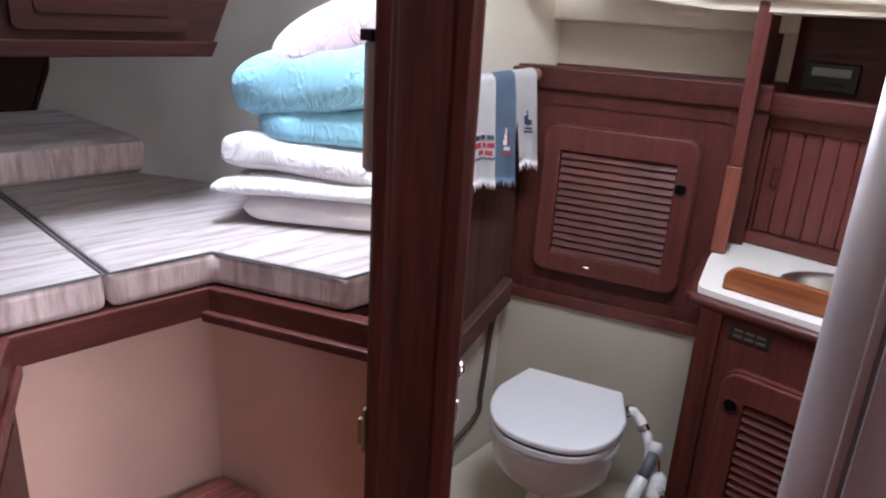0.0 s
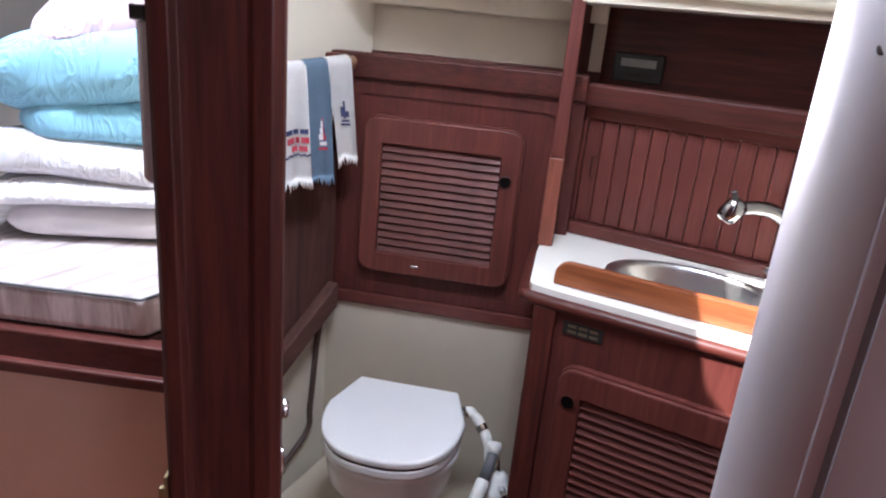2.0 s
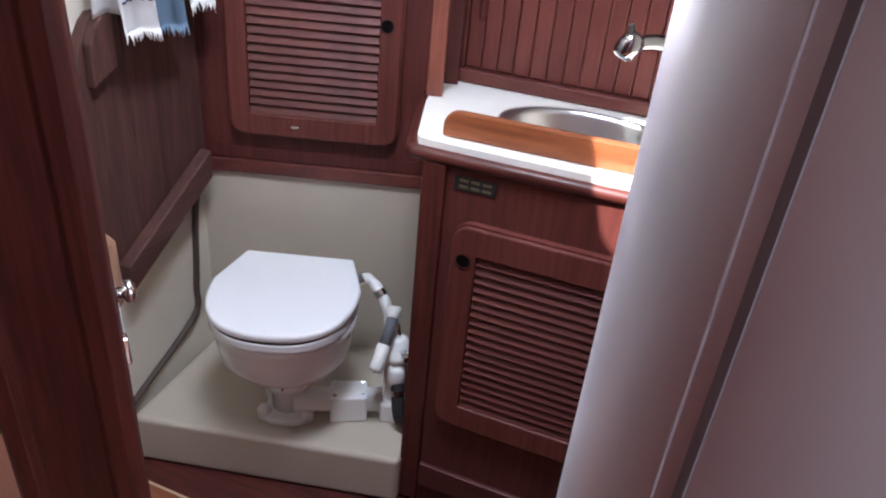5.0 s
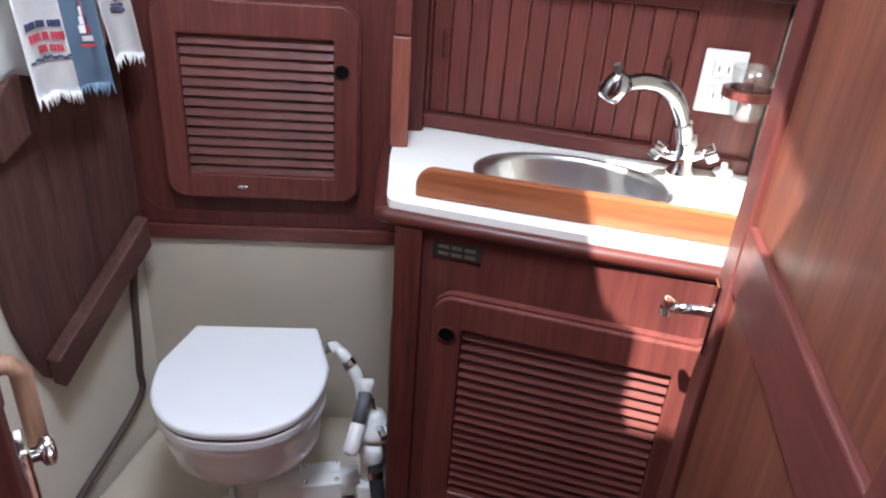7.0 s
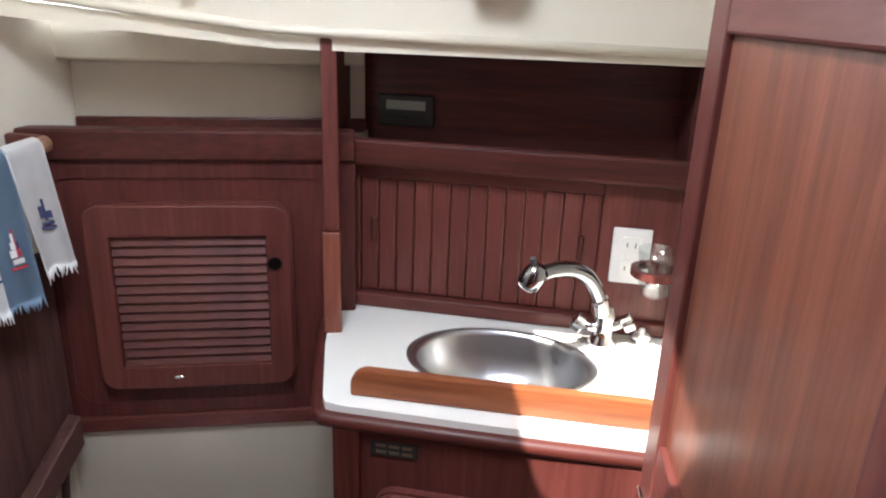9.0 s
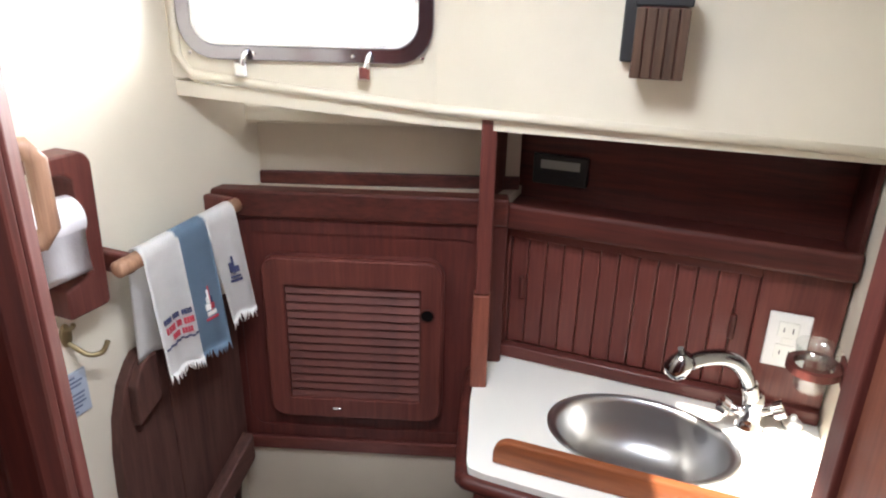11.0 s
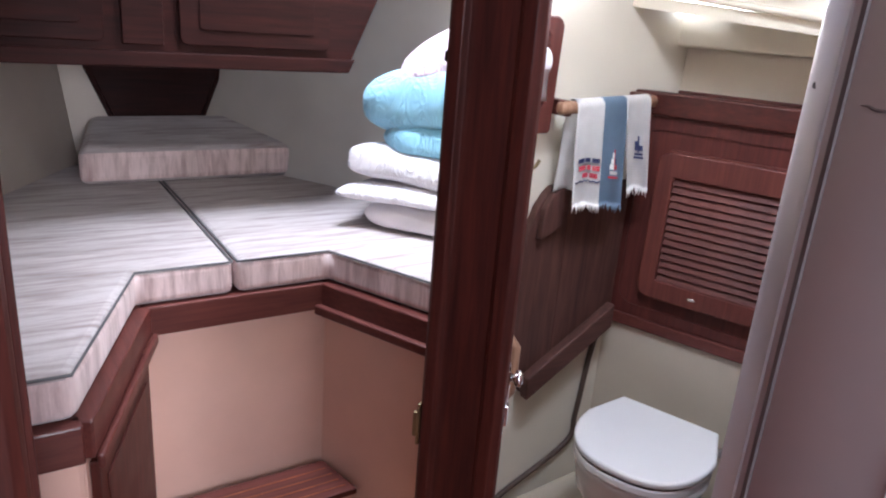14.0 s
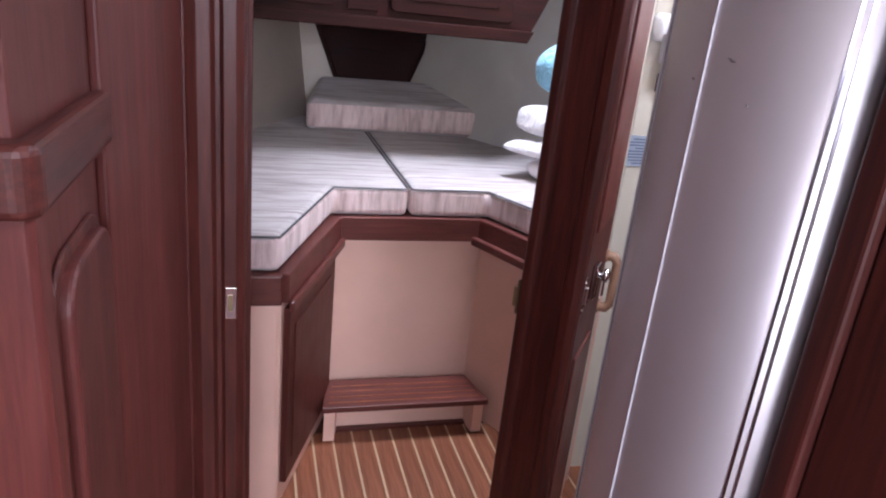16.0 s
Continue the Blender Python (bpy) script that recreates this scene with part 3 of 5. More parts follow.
# ---- louvred cupboard doors and lockers ----
def louvred_door(name, m, x0, x1, z0, z1, hole, stiles, rails, n, label, depth=0.020):
    """A cupboard door in the local plane y = 0, facing +y."""
    o = m @ Vector(((x0 + x1) / 2, 0, z0))
    d = thing(name, o.x, o.y, o.z, label, "cupboard door")
    sl, sr = stiles
    rb, rt = rails
    a, b, c, e = x0 + sl, x1 - sr, z0 + rb, z1 - rt
    fr = ring_plate(rounded(x0, x1, z0, z1, 0.034, 6), rounded(a, b, c, e, 0.003, 6), 0.001, depth)
    part("frame", moved(bevel(fr, 0.0035, 2, [g for g in fr.edges if all(v.co.y > depth - 0.001 for v in g.verts) and g.calc_face_angle(0) > 1.0]), m), MAHOG, d)
    part("edge", moved(ring_plate(rounded(x0 - 0.004, x1 + 0.004, z0 - 0.004, z1 + 0.004, 0.038, 6), rounded(x0 + 0.0005, x1 - 0.0005, z0 + 0.0005, z1 - 0.0005, 0.034, 6), 0.001, depth - 0.008), m), MAHOG, d)
    part("back_board", moved(box(a - 0.004, b + 0.004, 0.0012, 0.003, c - 0.004, e + 0.004, 0), m), MAHOG_D, d)
    step = (e - c) / n
    one = moved(box(a + 0.0005, b - 0.0005, -step * 0.60, step * 0.60, -0.0024, 0.0024, 0.0012), pose(0, depth * 0.5, 0, -60, 0, 0))
    first = part("louvre_slat", moved(one, m @ Matrix.Translation((0, 0, c + step * 0.5))), SLAT, d)
    for k in range(1, n):
        s = first.copy()
        scene.collection.objects.link(s)
        s.location.z += step * k
    hx, hz = hole
    part("finger_hole", moved(lathe([(0.0135, 0), (0.0135, 0.0012), (0.0125, 0.0014)], 20), m @ pose(hx, depth + 0.0001, hz, -90, 0, 0)), HOLE, d, "dark round finger hole")
    ringp = [(0.0135, 0.0), (0.0165, 0.0), (0.0165, 0.002), (0.0135, 0.003)]
    rim = bmesh.new()
    rs = [[rim.verts.new((r * math.cos(k * math.tau / 20), r * math.sin(k * math.tau / 20), z)) for k in range(20)] for r, z in ringp]
    for u, v in zip(rs, rs[1:] + rs[:1]):
        for k in range(20):
            rim.faces.new((u[k], u[(k + 1) % 20], v[(k + 1) % 20], v[k]))
    part("hole_rim", moved(rim, m @ pose(hx, depth, hz, -90, 0, 0)), MAHOG_D, d)
    return d


# locker behind the toilet
locker = thing("outboard_locker", 1.56, 0.84, 0.63, "mahogany locker front behind the toilet", "locker")
part("face", moved(box(-0.02, 0.600, -0.025, 0.0, 0.634, 1.225, 0.002), LOCK), FACE_W, locker)
bm = ring_plate(rounded(-0.018, 0.598, 0.670, 1.224, 0.004, 6), rounded(0.030, 0.560, 0.700, 1.190, 0.045, 6), 0.0006, 0.005)
part("face_frame", moved(bevel(bm, 0.0018, 2, [g for g in bm.edges if all(v.co.y > 0.004 for v in g.verts)]), LOCK), FACE_W, locker, "flat frame with rounded inner corners")
part("latch_tab", moved(lathe([(0.004, 0), (0.004, 0.0016), (0.002, 0.0026)], 14, 3.2, 0.9), LOCK @ pose(0.350, 0.0262, 0.768, -90, 0, 0)), CHROME, locker, "small bright latch tab", True)
part("lower_rail", moved(box(-0.015, 0.597, 0.0005, 0.012, 0.634, 0.668, 0.003), LOCK), MAHOG_Y, locker)
part("top_rail", moved(box(-0.02, 0.602, -0.025, 0.018, 1.2255, 1.285, 0.006, 3), LOCK), MAHOG_DY, locker, "dark rounded top rail")
part("shelf", prism([(1.66, 0.575), (1.47, YB - 0.002), (1.74, YB - 0.002), (1.90, 0.575)], 1.235, 1.255, 0.001), LINER, locker, "cream shelf top")
louvred_door("locker_door", LOCK, 0.112, 0.500, 0.742, 1.140, (0.143, 1.018), (0.047, 0.045), (0.052, 0.064), 14, "louvred mahogany locker door with a finger hole", 0.026)
struct_back = moved(box(0.0, 0.59, -0.004, 0.004, 1.255, 1.455, 0), frame_at(1.815, 0.575, -0.21, 0.545))
structure("shelf_back", struct_back, LINER, "beige panel behind the locker shelf", "wall")
structure("shelf_trim", moved(box(0.0, 0.585, 0.005, 0.018, 1.2555, 1.285, 0.003), frame_at(1.815, 0.575, -0.21, 0.545)), MAHOG_DY, "dark mahogany strip at the back of the shelf", "trim")
structure("shelf_end_trim", tube([(1.617, YB - 0.008, 1.256), (1.617, YB - 0.008, 1.452)], 0.009, 8, False), MAHOG_D, "mahogany corner bead over the shelf", "trim")
structure("side_deck_fascia", moved(box(0.0, 0.60, 0.006, 0.030, 1.398, 1.505, 0.006, 3), frame_at(1.805, 0.575, -0.21, 0.545)), CREAM, "cream moulding under the side deck", "trim")

# ---- vanity ----
van = thing("vanity_cabinet", 1.45, 0.2, 0, "mahogany vanity cabinet below the washbasin", "cabinet")
part("front", box(1.275, 1.295, -0.095, 0.452, 0.0, 0.862, 0.002), MAHOG, van)
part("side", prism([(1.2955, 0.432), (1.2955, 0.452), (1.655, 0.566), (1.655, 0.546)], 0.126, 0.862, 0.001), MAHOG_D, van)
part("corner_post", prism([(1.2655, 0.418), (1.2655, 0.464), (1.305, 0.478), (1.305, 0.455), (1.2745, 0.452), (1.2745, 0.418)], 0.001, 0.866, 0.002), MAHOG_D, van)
part("batten", prism([(1.345, 0.478), (1.38, 0.489), (1.375, 0.503), (1.34, 0.492)], 0.126, 0.62, 0.004), MAHOG_D, van, "short upright batten on its side")
part("kick_rail", box(1.262, 1.2745, -0.09, 0.415, 0.06, 0.125, 0.003), MAHOG_Y, van)
# x runs forward along the vanity front, y towards the passage
VANF = Matrix(((0, -1, 0, 1.2745), (1, 0, 0, 0), (0, 0, 1, 0), (0, 0, 0, 1)))
louvred_door("vanity_door", VANF, -0.060, 0.388, 0.285, 0.762, (0.362, 0.692), (0.062, 0.050), (0.055, 0.058), 19, "louvred mahogany vanity door with a finger hole", 0.024)
lab = tagged(part("notice_label", box(1.2725, 1.2742, 0.322, 0.402, 0.822, 0.850, 0.0005), BLACK), "small black notice with gold lettering on the vanity", "label")
for z in (0.842, 0.830):
    for k in range(3):
        part("lettering", box(1.2718, 1.2726, 0.331 + 0.022 * k, 0.348 + 0.022 * k, z - 0.0028, z + 0.0028, 0), GOLDINK, lab)

# worktop with an oval cut-out
def counter_top():
    outer = [(1.290, -0.098), (1.283, 0.2), (1.282, 0.455), (1.287, 0.483), (1.306, 0.494), (1.48, 0.553), (1.69, 0.612), (1.70, 0.55), (1.70, -0.098)]
    inner = [(1.503 + 0.122 * math.cos(k * math.tau / 48), 0.217 + 0.170 * math.sin(k * math.tau / 48)) for k in range(48)]
    bm = bmesh.new()
    loops = []
    for loop in (outer, inner):
        vs = [bm.verts.new((x, y, 0.9)) for x, y in loop]
        loops.append([bm.edges.new((vs[i], vs[(i + 1) % len(vs)])) for i in range(len(vs))])
    bmesh.ops.triangle_fill(bm, use_beauty=True, edges=loops[0] + loops[1])
    kill = [f for f in bm.faces if ((f.calc_center_median().x - 1.503) / 0.12) ** 2 + ((f.calc_center_median().y - 0.217) / 0.168) ** 2 < 0.9]
    bmesh.ops.delete(bm, geom=kill, context="FACES")
    bmesh.ops.solidify(bm, geom=bm.faces[:], thickness=0.03)
    zs = [v.co.z for v in bm.verts]
    bmesh.ops.translate(bm, vec=(0, 0, 0.9 - max(zs)), verts=bm.verts)
    return bm


top = thing("worktop", 1.49, 0.22, 0.87, "white laminate worktop around the washbasin", "worktop")
part("slab", counter_top(), LAMINATE, top)
part("edging", tube([(1.284, -0.095, 0.876), (1.277, 0.2, 0.876), (1.276, 0.455, 0.876), (1.282, 0.488, 0.876), (1.303, 0.501, 0.876), (1.48, 0.561, 0.876), (1.62, 0.602, 0.876)], 0.0135, 10), MAHOG_DY, top, "worn rounded wooden edging", True)
fid = thing("fiddle_rail", 1.336, 0.2, 0.9, "honey coloured teak fiddle rail along the worktop", "rail")
part("board", moved(upright(rounded(0.0, 0.51, 0.9005, 0.951, 0.03, 6, (0, 0, 1, 1)), -0.009, 0.009, 0.004), frame_at(1.336, -0.06, -0.012, 0.51)), TEAK, fid)

sink = thing("washbasin", 1.503, 0.217, 0.8, "brushed stainless steel oval washbasin", "sink")
prof = [(1.05, 0.9012), (1.05, 0.9035), (1.0, 0.9045), (0.955, 0.902), (0.93, 0.892), (0.88, 0.862), (0.78, 0.825), (0.58, 0.800), (0.25, 0.792), (0.12, 0.790)]
bm = bmesh.new()
rings = [[bm.verts.new((1.503 + 0.122 * r * math.cos(k * math.tau / 64), 0.217 + 0.170 * r * math.sin(k * math.tau / 64), z)) for k in range(64)] for r, z in prof]
for u, v in zip(rings, rings[1:]):
    for k in range(64):
        bm.faces.new((u[k], u[(k + 1) % 64], v[(k + 1) % 64], v[k]))
part("bowl", bm, STEEL, sink, "", True)
part("drain", moved(lathe([(0.022, 0.7885), (0.022, 0.7915), (0.014, 0.7925), (0.012, 0.788), (0.001, 0.787)], 24), Matrix.Translation((1.503, 0.217, 0))), CHROME, sink, "chrome drain", True)

# mixer tap
tap = thing("mixer_tap", 1.612, 0.030, 0.9, "chrome mixer tap with pull-out shower head", "tap")
part("base", moved(lathe([(0.026, 0.9005), (0.026, 0.912), (0.020, 0.920), (0.018, 0.955), (0.021, 0.965), (0.017, 0.985)], 24), Matrix.Translation((1.612, 0.030, 0))), CHROME, tap, "", True)
part("spout", tube([(1.600, 0.043, 1.000), (1.590, 0.054, 1.028), (1.572, 0.073, 1.058), (1.545, 0.100, 1.079), (1.513, 0.131, 1.087), (1.490, 0.153, 1.085)], 0.0135, 16, True, lambda t: 0.0125 + 0.003 * math.sin(3 * t)), DARKCHROME, tap, "", True)
part("neck", tube([(1.612, 0.030, 0.955), (1.606, 0.036, 0.980), (1.599, 0.044, 1.004)], 0.0165, 16), CHROME, tap, "", True)
hd = part("spray_head", moved(lathe([(0.012, -0.006), (0.0185, 0.004), (0.0215, 0.016), (0.0215, 0.034), (0.018, 0.040)], 24), pose(1.484, 0.160, 1.097, 205, -14, 30)), DARKCHROME, tap, "", True)
part("spray_face", moved(lathe([(0.015, 0.0401), (0.015, 0.043)], 20), pose(1.484, 0.160, 1.097, 205, -14, 30)), PLASTIC, hd, "white spray face")
part("button", tube([(1.480, 0.166, 1.100), (1.474, 0.172, 1.118)], 0.0055, 8, False), BLACK, hd)
for sx, sy in ((-0.016, 0.052), (0.016, -0.050)):
    h = part("knob_stem", tube([(1.612, 0.030, 0.935), (1.612 + sx * 0.75, 0.030 + sy * 0.75, 0.948)], 0.009, 10, False), CHROME, tap, "", True)
    kn = prism([((0.019, 0.0115)[q % 2] * math.cos(q * math.tau / 12), (0.019, 0.0115)[q % 2] * math.sin(q * math.tau / 12)) for q in range(12)], 0.0, 0.022, 0.003, 2)
    part("knob", moved(kn, pose(1.612 + sx * 0.75, 0.030 + sy * 0.75, 0.945, -60 if sy > 0 else 60, 0, 0)), CHROME, h, "faceted chrome knob")

cap = thing("drain_plug", 1.655, -0.050, 0.9, "white and chrome basin plug on the worktop", "plug")
part("body", moved(lathe([(0.018, 0.9005), (0.019, 0.908), (0.016, 0.914), (0.007, 0.916), (0.006, 0.926), (0.003, 0.928)], 20), Matrix.Translation((1.655, -0.050, 0))), PLASTIC, cap, "", True)
part("ring", moved(lathe([(0.0195, 0.902), (0.0200, 0.904), (0.0195, 0.906)], 20), Matrix.Translation((1.655, -0.050, 0))), CHROME, cap, "", True)

# tambour locker over the worktop
tam = thing("tambour_locker", 1.70, 0.27, 0.9, "mahogany locker with a sliding tambour door", "locker")
part("side_stile", box(1.688, 1.705, 0.548, 0.612, 0.902, 1.217, 0.002), MAHOG, tam)
part("side_stile", box(1.688, 1.705, -0.096, 0.052, 0.902, 1.217, 0.002), MAHOG, tam)
part("sill", box(1.672, 1.6995, -0.096, 0.612, 0.9015, 0.931, 0.004, 3), MAHOG_Y, tam)
part("head_rail", box(1.686, 1.705, 0.0522, 0.5478, 1.186, 1.217, 0.002), MAHOG_Y, tam)
n_slat = 13
wslat = (0.5476 - 0.0524) / n_slat
one = bevel(box(1.696, 1.706, 0.0524, 0.0524 + wslat - 0.0008, 0.9312, 1.1858, 0), 0.004, 2, None)
sl = part("tambour_slat", one, MAHOG, tam)
for k in range(1, n_slat):
    s = sl.copy()
    scene.collection.objects.link(s)
    s.location.y += wslat * k
for y in (0.518, 0.088):
    part("finger_pull", box(1.683, 1.6965, y - 0.006, y + 0.006, 1.045, 1.100, 0.005, 3), MAHOG_D, tam, "small wooden finger pull")
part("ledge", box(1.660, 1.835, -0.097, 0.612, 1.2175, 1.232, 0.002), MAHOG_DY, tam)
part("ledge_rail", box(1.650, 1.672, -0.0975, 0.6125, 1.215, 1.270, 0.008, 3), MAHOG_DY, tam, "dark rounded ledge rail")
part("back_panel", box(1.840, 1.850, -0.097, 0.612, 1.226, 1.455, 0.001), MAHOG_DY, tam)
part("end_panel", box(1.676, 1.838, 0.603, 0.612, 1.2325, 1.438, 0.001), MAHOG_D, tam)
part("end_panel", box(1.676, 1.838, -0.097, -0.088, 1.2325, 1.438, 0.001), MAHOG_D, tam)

part("ledge_strip", box(1.6725, 1.6765, -0.086, 0.600, 1.2325, 1.2615, 0.001), LINER, tam, "pale strip behind the ledge rail")

gauge = thing("stereo_unit", 1.838, 0.49, 1.27, "small black control unit with a grey display", "control unit")
part("case", box(1.826, 1.8395, 0.425, 0.548, 1.270, 1.338, 0.004), BLACK, gauge)
part("display", box(1.8245, 1.8262, 0.442, 0.530, 1.306, 1.326, 0.001), LCD, gauge, "grey display")
for k in range(3):
    part("button", box(1.8235, 1.8262, 0.452 + 0.028 * k, 0.470 + 0.028 * k, 1.284, 1.292, 0.001), RUBBER, gauge)

outlet = thing("wall_socket", 1.686, -0.01, 1.01, "ivory double socket plate beside the tambour", "socket")
part("plate", box(1.681, 1.6875, -0.048, 0.027, 1.010, 1.125, 0.003), PLASTIC, outlet)
for z in (1.092, 1.044):
    r = part("receptacle", box(1.678, 1.6815, -0.028, 0.008, z - 0.016, z + 0.016, 0.002), LAMINATE, outlet)
    part("slot", box(1.6776, 1.6782, -0.019, -0.017, z - 0.006, z + 0.005, 0), RUBBER, r)
    part("slot", box(1.6776, 1.6782, -0.003, -0.001, z - 0.005, z + 0.004, 0), RUBBER, r)
part("test_button", box(1.679, 1.6815, -0.020, 0.000, 1.062, 1.074, 0.001), LAMINATE, outlet)

holder = thing("glass_holder", 1.585, YA, 1.03, "mahogany ring bracket on the bulkhead", "bracket")
GX, GY = 1.585, -0.050
bm = bmesh.new()
rs = [[bm.verts.new((GX + r * math.cos(k * math.tau / 28), GY + r * math.sin(k * math.tau / 28), z)) for k in range(28)] for r, z in ((0.034, 1.068), (0.046, 1.068), (0.046, 1.082), (0.034, 1.082))]
for u, v in zip(rs, rs[1:] + rs[:1]):
    for k in range(28):
        bm.faces.new((u[k], u[(k + 1) % 28], v[(k + 1) % 28], v[k]))
part("ring", bm, MAHOG, holder)
part("back", box(GX - 0.03, GX + 0.03, YA + 0.0005, YA + 0.008, 1.055, 1.095, 0.003), MAHOG, holder)
tumbler = thing("tumbler", GX, GY, 1.03, "clear glass tumbler hanging in the bracket", "glass")
part("glass", moved(lathe([(0.020, 1.030), (0.026, 1.031), (0.0325, 1.0675), (0.0325, 1.0825), (0.037, 1.118), (0.0355, 1.118), (0.031, 1.0825), (0.031, 1.0675), (0.0245, 1.035), (0.001, 1.034)], 28), Matrix.Translation((GX, GY, 0))), TUMBLER, tumbler, "", True)

# upright between worktop and cabin side
pillar = thing("support_pillar", 1.557, 0.565, 0.9, "slim mahogany pillar standing on the worktop", "pillar")
part("shaft", moved(box(-0.014, 0.014, -0.015, 0.015, 1.105, 1.462, 0.004, 3), pose(1.563, 0.565, 0, 0, 0, 18)), MAHOG, pillar)
part("foot", moved(upright([(-0.034, 0.9006), (0.016, 0.9006), (0.016, 1.1045), (-0.016, 1.1045), (-0.024, 1.02)], -0.017, 0.017, 0.003), pose(1.561, 0.565, 0, 0, 0, 18)), FOOT, pillar, "paler worn foot block")
part("cap", moved(box(-0.022, 0.022, -0.022, 0.022, 1.4625, 1.474, 0.004), pose(1.563, 0.565, 0, 0, 0, 18)), CREAM, pillar, "cream end cap")

# ---- port, reading lamp ----
port = thing("window_1", 1.45, 0.88, 1.57, "opening port in a grey alloy frame with two dogs", "window", "", "structure")
fr = ring_plate(rounded(WX0 - 0.024, WX1 + 0.024, WZ0 - 0.022, WZ1 + 0.022, 0.066, 6), rounded(WX0 + 0.004, WX1 - 0.004, WZ0 + 0.004, WZ1 - 0.004, 0.045, 6), 0.0005, 0.014)
part("window_frame", moved(bevel(fr, 0.002, 1), PORT), ALLOY, port, "dark reflective alloy flange")
fr = ring_plate(rounded(WX0 + 0.005, WX1 - 0.005, WZ0 + 0.005, WZ1 - 0.005, 0.042, 6), rounded(WX0 + 0.013, WX1 - 0.013, WZ0 + 0.013, WZ1 - 0.013, 0.036, 6), -0.02, 0.020)
part("sash", moved(fr, PORT), PLASTIC, port, "pale sash ring")
pane = part("pane", moved(upright(rounded(WX0 + 0.0135, WX1 - 0.0135, WZ0 + 0.0135, WZ1 - 0.0135, 0.035, 6), -0.004, 0.002), PORT), GLASS, port, "clear pane")
pane.visible_shadow = False
for x in (WX0 + 0.09, WX1 - 0.10):
    dog = part("dog", moved(tube([(x, 0.012, WZ0 - 0.006), (x, 0.030, WZ0 - 0.012), (x + 0.004, 0.036, WZ0 - 0.028)], 0.0055, 8), PORT), CHROME, port, "chrome screw dog", True)
    part("wing", moved(box(x - 0.004, x + 0.020, 0.024, 0.034, WZ0 - 0.050, WZ0 - 0.022, 0.004), PORT), CHROME, dog)
for x in (WX0 - 0.004, WX0 + 0.12, WX0 + 0.30, WX1 + 0.004):
    for z in (WZ0 - 0.010, WZ1 + 0.010):
        part("screw", moved(lathe([(0.0035, 0.0), (0.0035, 0.001), (0.001, 0.0016)], 8), PORT @ pose(x, 0.0145, z, -90, 0, 0)), CHROME, port)

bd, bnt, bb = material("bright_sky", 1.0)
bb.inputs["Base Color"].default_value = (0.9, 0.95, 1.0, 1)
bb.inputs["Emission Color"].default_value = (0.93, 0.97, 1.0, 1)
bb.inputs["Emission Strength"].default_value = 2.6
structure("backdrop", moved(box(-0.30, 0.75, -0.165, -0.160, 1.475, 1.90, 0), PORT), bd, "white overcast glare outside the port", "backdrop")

LAMP = frame_at(1.564, 0.282, -0.072, 0.76)    # on the aft cabin side
lampo = thing("wall_lamp", 1.53, 0.262, 1.57, "wall lamp with a slatted dark wood shade", "lamp")
part("back_plate", moved(box(-0.036, 0.060, 0.0005, 0.030, 1.580, 1.700, 0.003), LAMP), BLACK, lampo)
shade = part("shade", moved(upright([(-0.040, 1.562), (0.040, 1.562), (0.036, 1.668), (-0.036, 1.668)], 0.031, 0.082, 0.002), LAMP), MAHOG_D, lampo, "slatted dark walnut shade")
for k in range(5):
    x = -0.0395 + 0.016 * k
    part("slat", moved(box(x, x + 0.0140, 0.0825, 0.0875, 1.563, 1.667, 0.0015), LAMP), WALNUT, shade)
part("top_cap", moved(box(-0.042, 0.042, 0.031, 0.085, 1.6685, 1.684, 0.003), LAMP), BLACK, lampo)

# ---- toilet ----
TOI = frame_at(1.428, 0.827, -0.943, -0.332)   # x towards the front of the bowl
toilet = thing("marine_toilet", 1.30, 0.78, 0.125, "white marine toilet with closed lid and hand pump", "toilet")


def dee(w, l, back, n=26, x0=0.0):
    """A seat outline: straight at the back, round in front."""
    pts = [(x0, -back), (x0, back)]
    for k in range(n + 1):
        a = math.pi / 2 - math.pi * k / n
        c, s = math.cos(a), math.sin(a)
        pts.append((x0 + 0.135 + (l - 0.135) * math.copysign(abs(c) ** 0.86, c), w * math.copysign(abs(s) ** 0.80, s)))
    return pts


lid = part("lid", moved(prism(dee(0.168, 0.335, 0.130), 0.462, 0.482, 0.007, 3), TOI), CHINA, toilet, "closed white lid")
part("seat", moved(prism(dee(0.164, 0.331, 0.126, 26, 0.004), 0.436, 0.4605, 0.006, 3), TOI), CHINA, toilet)
# dark sheet set between lid and seat, its colour is the gap's shade
part("bumper_line", moved(prism(dee(0.160, 0.326, 0.120, 26, 0.008), 0.4600, 0.4625), TOI), RUBBER, toilet, "dark sheet giving the shade in the gap under the lid")
bm = bmesh.new()
prof = [(0.163, 0.435, 0.0, 0.17), (0.165, 0.425, 0.0, 0.17), (0.158, 0.410, 0.0, 0.17), (0.155, 0.380, 0.0, 0.168), (0.150, 0.340, 0.0, 0.165), (0.130, 0.305, 0.0, 0.16), (0.095, 0.275, 0.0, 0.155), (0.066, 0.262, 0.0, 0.15), (0.058, 0.245, 0, 0.15), (0.062, 0.238, 0, 0.15), (0.060, 0.215, 0, 0.15), (0.042, 0.208, 0, 0.15), (0.040, 0.126, 0, 0.15)]
rings = [[bm.verts.new((cx + r * 0.98 * math.cos(k * math.tau / 40), r * math.sin(k * math.tau / 40), z)) for k in range(40)] for r, z, _, cx in prof]
for u, v in zip(rings, rings[1:]):
    for k in range(40):
        bm.faces.new((u[k], u[(k + 1) % 40], v[(k + 1) % 40], v[k]))
bm.faces.new(rings[0]), bm.faces.new(rings[-1])
